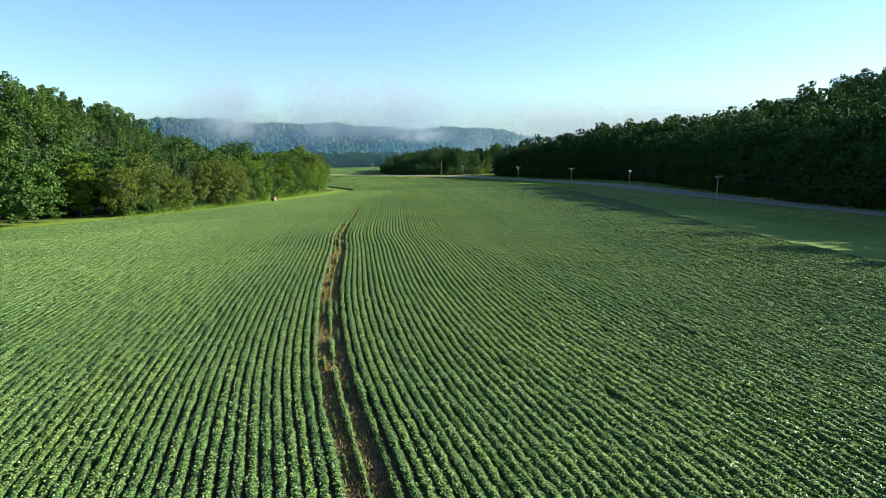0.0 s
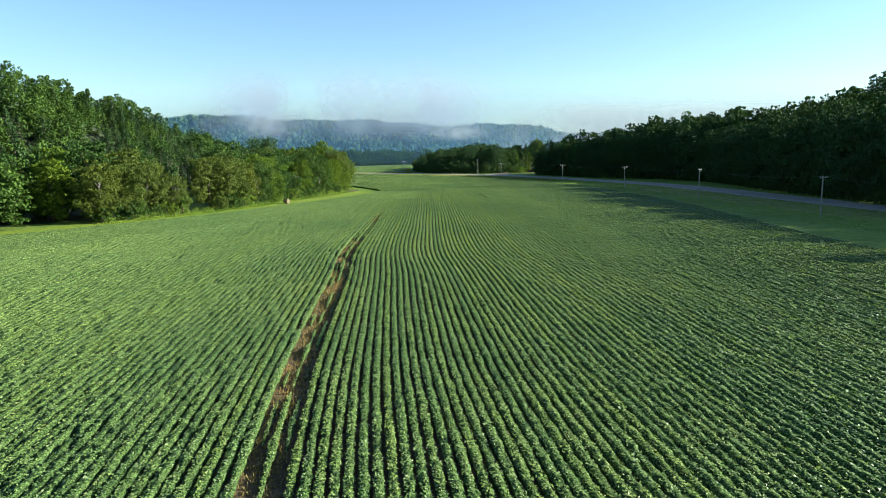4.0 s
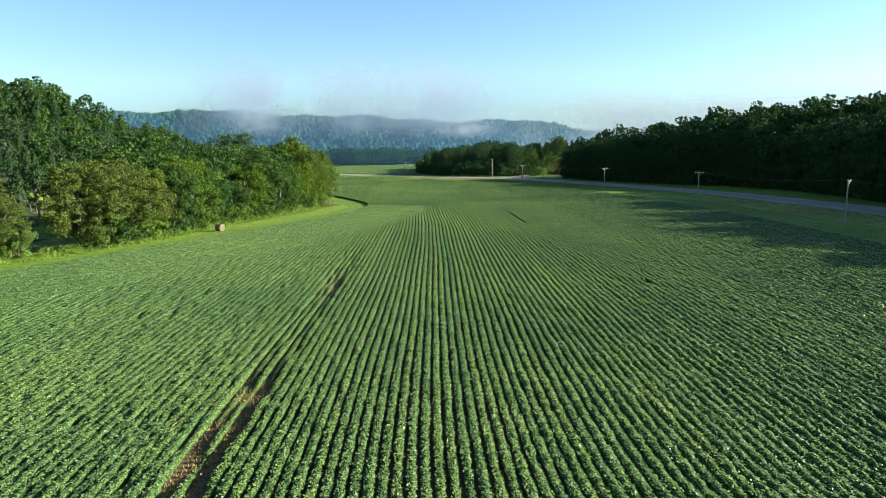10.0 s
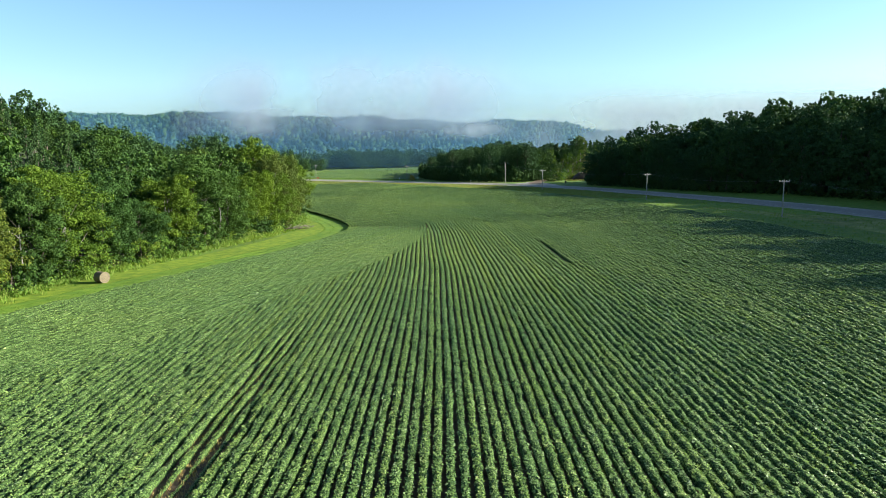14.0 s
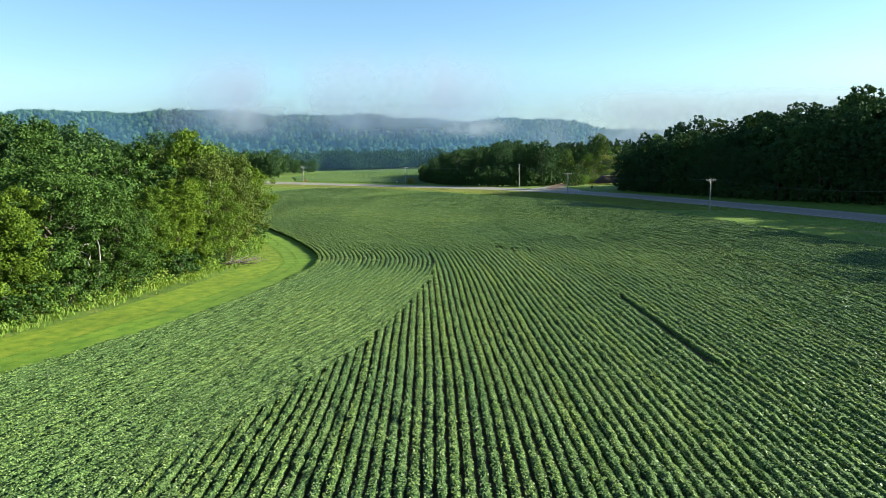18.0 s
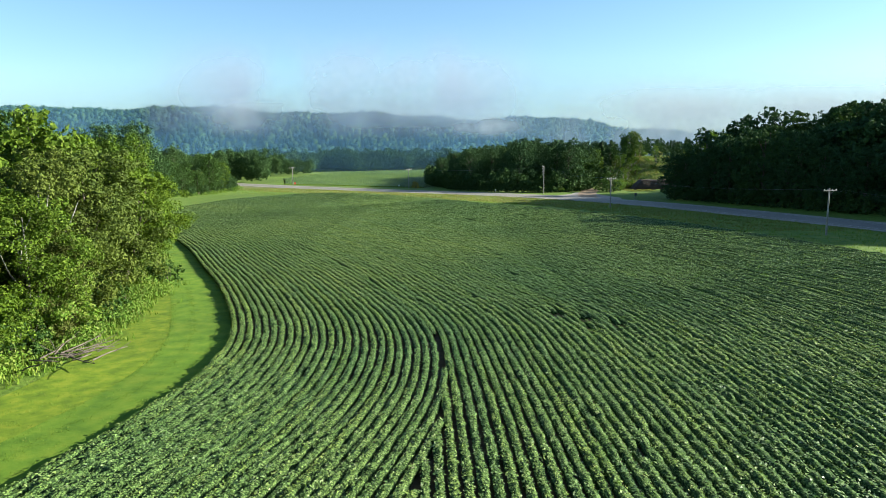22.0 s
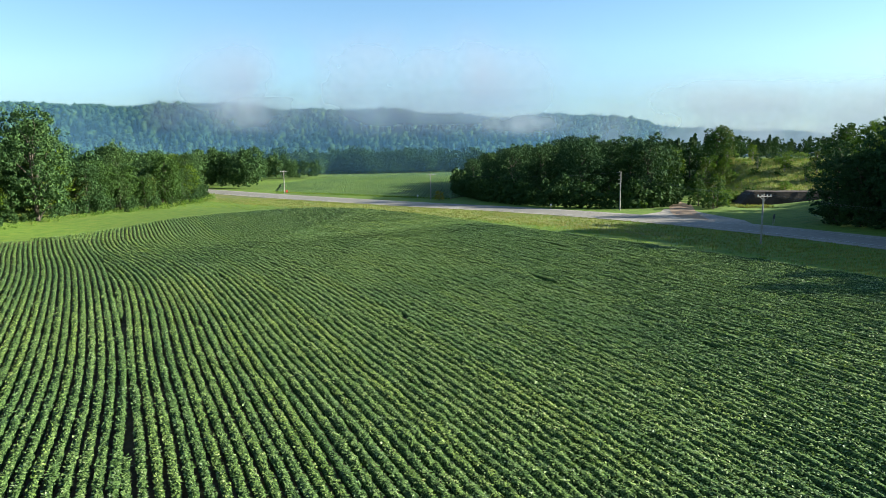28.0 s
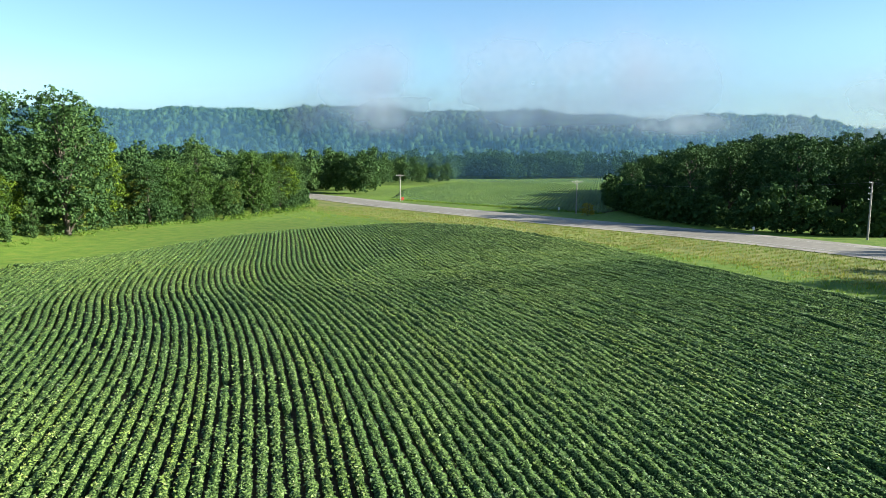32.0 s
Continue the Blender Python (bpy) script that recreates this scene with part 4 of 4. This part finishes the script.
GOLD = [tree_kind(66, 3.2, 2.1, 0.0, 70, 44, 0.11, leafy("leaf_gold", [(0.0, (0.22, 0.15, 0.02)), (0.5, (0.36, 0.26, 0.04)), (1.0, (0.5, 0.38, 0.08))], 0.25), BARK, 8)]
plant(GOLD[0], -43.0, 464.5, 0.85, 40, "bush", "golden-yellow bush beside a utility pole", "bush", "")
for x, y, k, sc in ((23.5, 438, 0, 1.5), (25.2, 441, 3, 1.35), (27.5, 445, 1, 1.1), (22.5, 447, 0, 1.3), (29, 452, 1, 1.2), (33, 457, 3, 1.0), (10.5, 441, 0, 0.8), (8.0, 440, 1, 0.6)):
    plant(BUSH[k], x, y, sc, R.uniform(0, 360), "bush", "rounded green bush beside the dirt driveway", "bush", "bushes by the driveway")
for x, y in scatter(46, (38, 96, 464, 512), lambda x, y: y > 462 + 0.12 * (x - 38) and (x, y) != (0, 0), 3.4):
    plant(BUSH[R.choice((0, 1, 1, 2, 3))], x, y, R.uniform(0.35, 1.0), R.uniform(0, 360), "bush", "scrubby yellow-green bush on the grassy bank", "bush", "bushes on the bank")
SAPLING = [tree_kind(91 + k, 8, 2.3, 0.6, 110, 22, 0.17, leaf, PALE_BARK, 9) for k, leaf in enumerate((LEAF_C, LEAF_A, LEAF_C, LEAF_B))]
for x, y, sc in ((26.5, 451, 0.75), (29, 456, 0.9), (26.5, 462, 0.75), (31, 464, 0.65), (28.5, 470, 0.95), (34, 471, 0.75), (32, 478, 1.05), (37, 478, 1.0), (35.5, 486, 1.2), (40, 486, 0.9), (43, 494, 0.9), (50, 488, 0.6), (57, 486, 0.75), (61, 480, 0.7), (66, 486, 0.8), (73, 490, 0.95), (78, 482, 0.9), (84, 494, 0.9), (52, 499, 0.7), (47, 503, 1.0)):
    plant(R.choice(SAPLING), x, y, sc, R.uniform(0, 360), "tree", "young sunlit yellow-green tree on the grassy bank", "tree", "young trees on the bank", R.uniform(0.9, 1.15))
for x, y, kind, sc in ((41.5, 500, MID[0], 0.8), (44.5, 503, MID[1], 0.74), (36, 498, MID[0], 0.6), (29, 508, PINE[0], 0.9), (33, 516, PINE[1], 0.85), (36, 510, PINE[0], 0.75), (22, 488, MID[0], 0.85), (26, 495, MID[3], 0.9), (30, 500, MID[0], 0.75), (17, 478, MID[2], 0.85), (51, 425, NEAR[2], 1.25), (40, 409, WOOD[0], 0.66), (44, 415, WOOD[1], 0.72), (40, 401, WOOD[2], 0.62), (47, 409, WOOD[3], 0.8), (89, 520, MID[0], 0.75), (92, 524, MID[2], 0.7), (98, 514, MID[1], 0.6)):
    plant(kind, x, y, sc, R.uniform(0, 360), "tree", "tall sunlit tree beside the grassy bank", "tree", "trees on the bank")
forest("terrace_pines", PINE, scatter(110, (38, 190, 552, 625), lambda x, y: True, 3.6), (0.38, 0.56), LEAF_D, "dark belt of pines across the terrace field")

bm = bmesh.new()
bmesh.ops.create_grid(bm, x_segments=26, y_segments=12, size=1)
for v in bm.verts:
    k = max(0.0, 1 - max(abs(v.co.x) ** 3, abs(v.co.y) ** 2))
    v.co = Vector((v.co.x * 17, v.co.y * 5, 3.3 * min(1, k * 1.8) + noise.noise(v.co * 6) * 0.3 * (k > 0.02)))
mound = part("soil_mound", bm, plain("dark_soil", [(0.3, (0.05, 0.035, 0.025)), (0.7, (0.10, 0.07, 0.05))], 0.8, 0.1, 0.95, 0.9, 4.0, bump_dist=0.2))
mound.matrix_basis = pose(50, 454, 0.0, 0, 0, -2)
tagged(mound, "long flat-topped mound of dark soil beside the driveway", "mound")


def post_sign(name, x, y, turn, w, h, top, mat, label, category, legs=(0.0,)):
    ob = tagged(empty(name, x, y, 0, turn), label, category)
    for dx in legs:
        bm = bmesh.new()
        bmesh.ops.create_cube(bm, size=1, matrix=Matrix.Translation((dx, 0, top / 2 - 0.1)) @ Matrix.Diagonal((0.1, 0.1, top + 0.2, 1)))
        part("post", bm, POLE_WOOD, ob)
    bm = bmesh.new()
    bmesh.ops.create_cube(bm, size=1, matrix=Matrix.Translation((0, -0.08, top - h / 2)) @ Matrix.Diagonal((w, 0.04, h, 1)))
    bmesh.ops.bevel(bm, geom=bm.edges[:], offset=0.01, segments=1)
    part("panel", bm, mat, ob)


POLISHED = plain("white_paint", [(0.3, (0.62, 0.62, 0.6)), (0.7, (0.75, 0.75, 0.73))], 3.0, 0.8, 0.5, 0.0)
RED = plain("red_paint", [(0.3, (0.35, 0.05, 0.03)), (0.7, (0.45, 0.08, 0.05))], 3.0, 0.8, 0.5, 0.0)
DARK = plain("dark_board", [(0.3, (0.05, 0.05, 0.05)), (0.7, (0.09, 0.085, 0.08))], 3.0, 0.8, 0.8, 0.2)
post_sign("road_marker", -49.8, 469.5, 30, 0.5, 0.55, 1.3, POLISHED, "small white roadside marker on a post", "marker")
post_sign("road_marker", -13.6, 437.5, 30, 0.4, 0.5, 1.2, POLISHED, "small white roadside marker on a post", "marker")
post_sign("utility_box", -97.2, 494.6, 30, 0.7, 0.9, 1.3, RED, "small red utility box at a pole's foot", "utility box")
post_sign("road_sign", 24.6, 404.5, 60, 1.6, 0.8, 1.9, DARK, "dark roadside sign board on two posts", "sign", (-0.6, 0.6))

# ---- wires ----
for (x0, y0, z0, t0), (x1, y1, z1, t1) in zip(POLES[:-1], POLES[1:]):
    line = tagged(empty("power_line"), "thin overhead power wires between utility poles", "power line", "power lines")
    for off in (-1.1, 0.45, 1.1):
        a = Vector((x0 + off * math.cos(radians(t0)), y0 + off * math.sin(radians(t0)), z0 - 0.1))
        b = Vector((x1 + off * math.cos(radians(t1)), y1 + off * math.sin(radians(t1)), z1 - 0.1))
        pieces = []
        w = [a.lerp(b, k / 10) - Vector((0, 0, 1.0 * 4 * (k / 10) * (1 - k / 10))) for k in range(11)]
        for p, q in zip(w[:-1], w[1:]):
            pieces.append(limb(p, q, 0.004, 0.004, 4, 0, 0, 1))
        v, f = join(pieces)
        mesh_ob("wire", v, f, WIRE, line)

# ---- dead trees ----
def dead_tree(x, y, height, turn, seed):
    ob = tagged(empty("dead_tree", x, y, 0, turn), "bare pale dead tree among the green ones", "tree", "dead trees")
    r = np.random.default_rng(seed)
    v, f = limb((0, 0, -0.4), (r.normal(0, 0.5), r.normal(0, 0.5), height), 0.13, 0.03, 7, 0.7, seed, 6)
    mesh_ob("trunk", v, f, PALE_BARK, ob)
    for k in range(5):
        z = height * r.uniform(0.45, 0.95)
        a, long = r.uniform(0, 6.28), r.uniform(1.2, 3.0)
        tip = np.array((math.cos(a) * long, math.sin(a) * long, z + r.uniform(0.1, 1.2)))
        w = [limb((0, 0, z), tip, 0.07, 0.03, 5, 0.25, seed + k), limb(tip * 0.6 + (0, 0, z * 0.4), tip * 0.9 + (0.5, 0.4, 0.9), 0.03, 0.012, 4, 0.1, seed + 9 + k)]
        v, f = join(w)
        mesh_ob("branch", v, f, PALE_BARK, ob)


for x, y, height, turn in ((-57.5, 203, 7.0, 80), (-60, 198, 8.0, 140), (-70, 172, 7.5, 10), (-50.2, 237.0, 7.2, 200)):
    dead_tree(x, y, height, turn, int(y))

# ---- fallen branches on the grass strip ----
pile = tagged(empty("brush_pile", -43.6, 256.6, 0.03, 20), "tangle of fallen grey dead branches at the edge of the trees", "brush pile")
r4 = np.random.default_rng(77)
for k in range(16):
    a = r4.normal(0.4, 0.7)
    long = r4.uniform(1.2, 3.4)
    p = np.array((r4.normal(0, 0.9), r4.normal(0, 0.6), r4.uniform(0.05, 0.5)))
    q = p + np.array((math.cos(a) * long, math.sin(a) * long, r4.uniform(-0.05, 0.9)))
    v, f = join([limb(p, q, 0.06, 0.02, 6, 0.15, k), limb(p * 0.4 + q * 0.6, q + (0.3, r4.normal(0, 0.6), 0.4), 0.03, 0.01, 5, 0.1, k + 40)])
    mesh_ob("branch", v, f, PINE_BARK, pile)

# ---- from plan units to metres ----
for ob in scene.objects:
    if ob.parent is None and ob.type in {"MESH", "EMPTY"}:
        ob.matrix_basis = Matrix.Scale(UNIT, 4) @ ob.matrix_basis
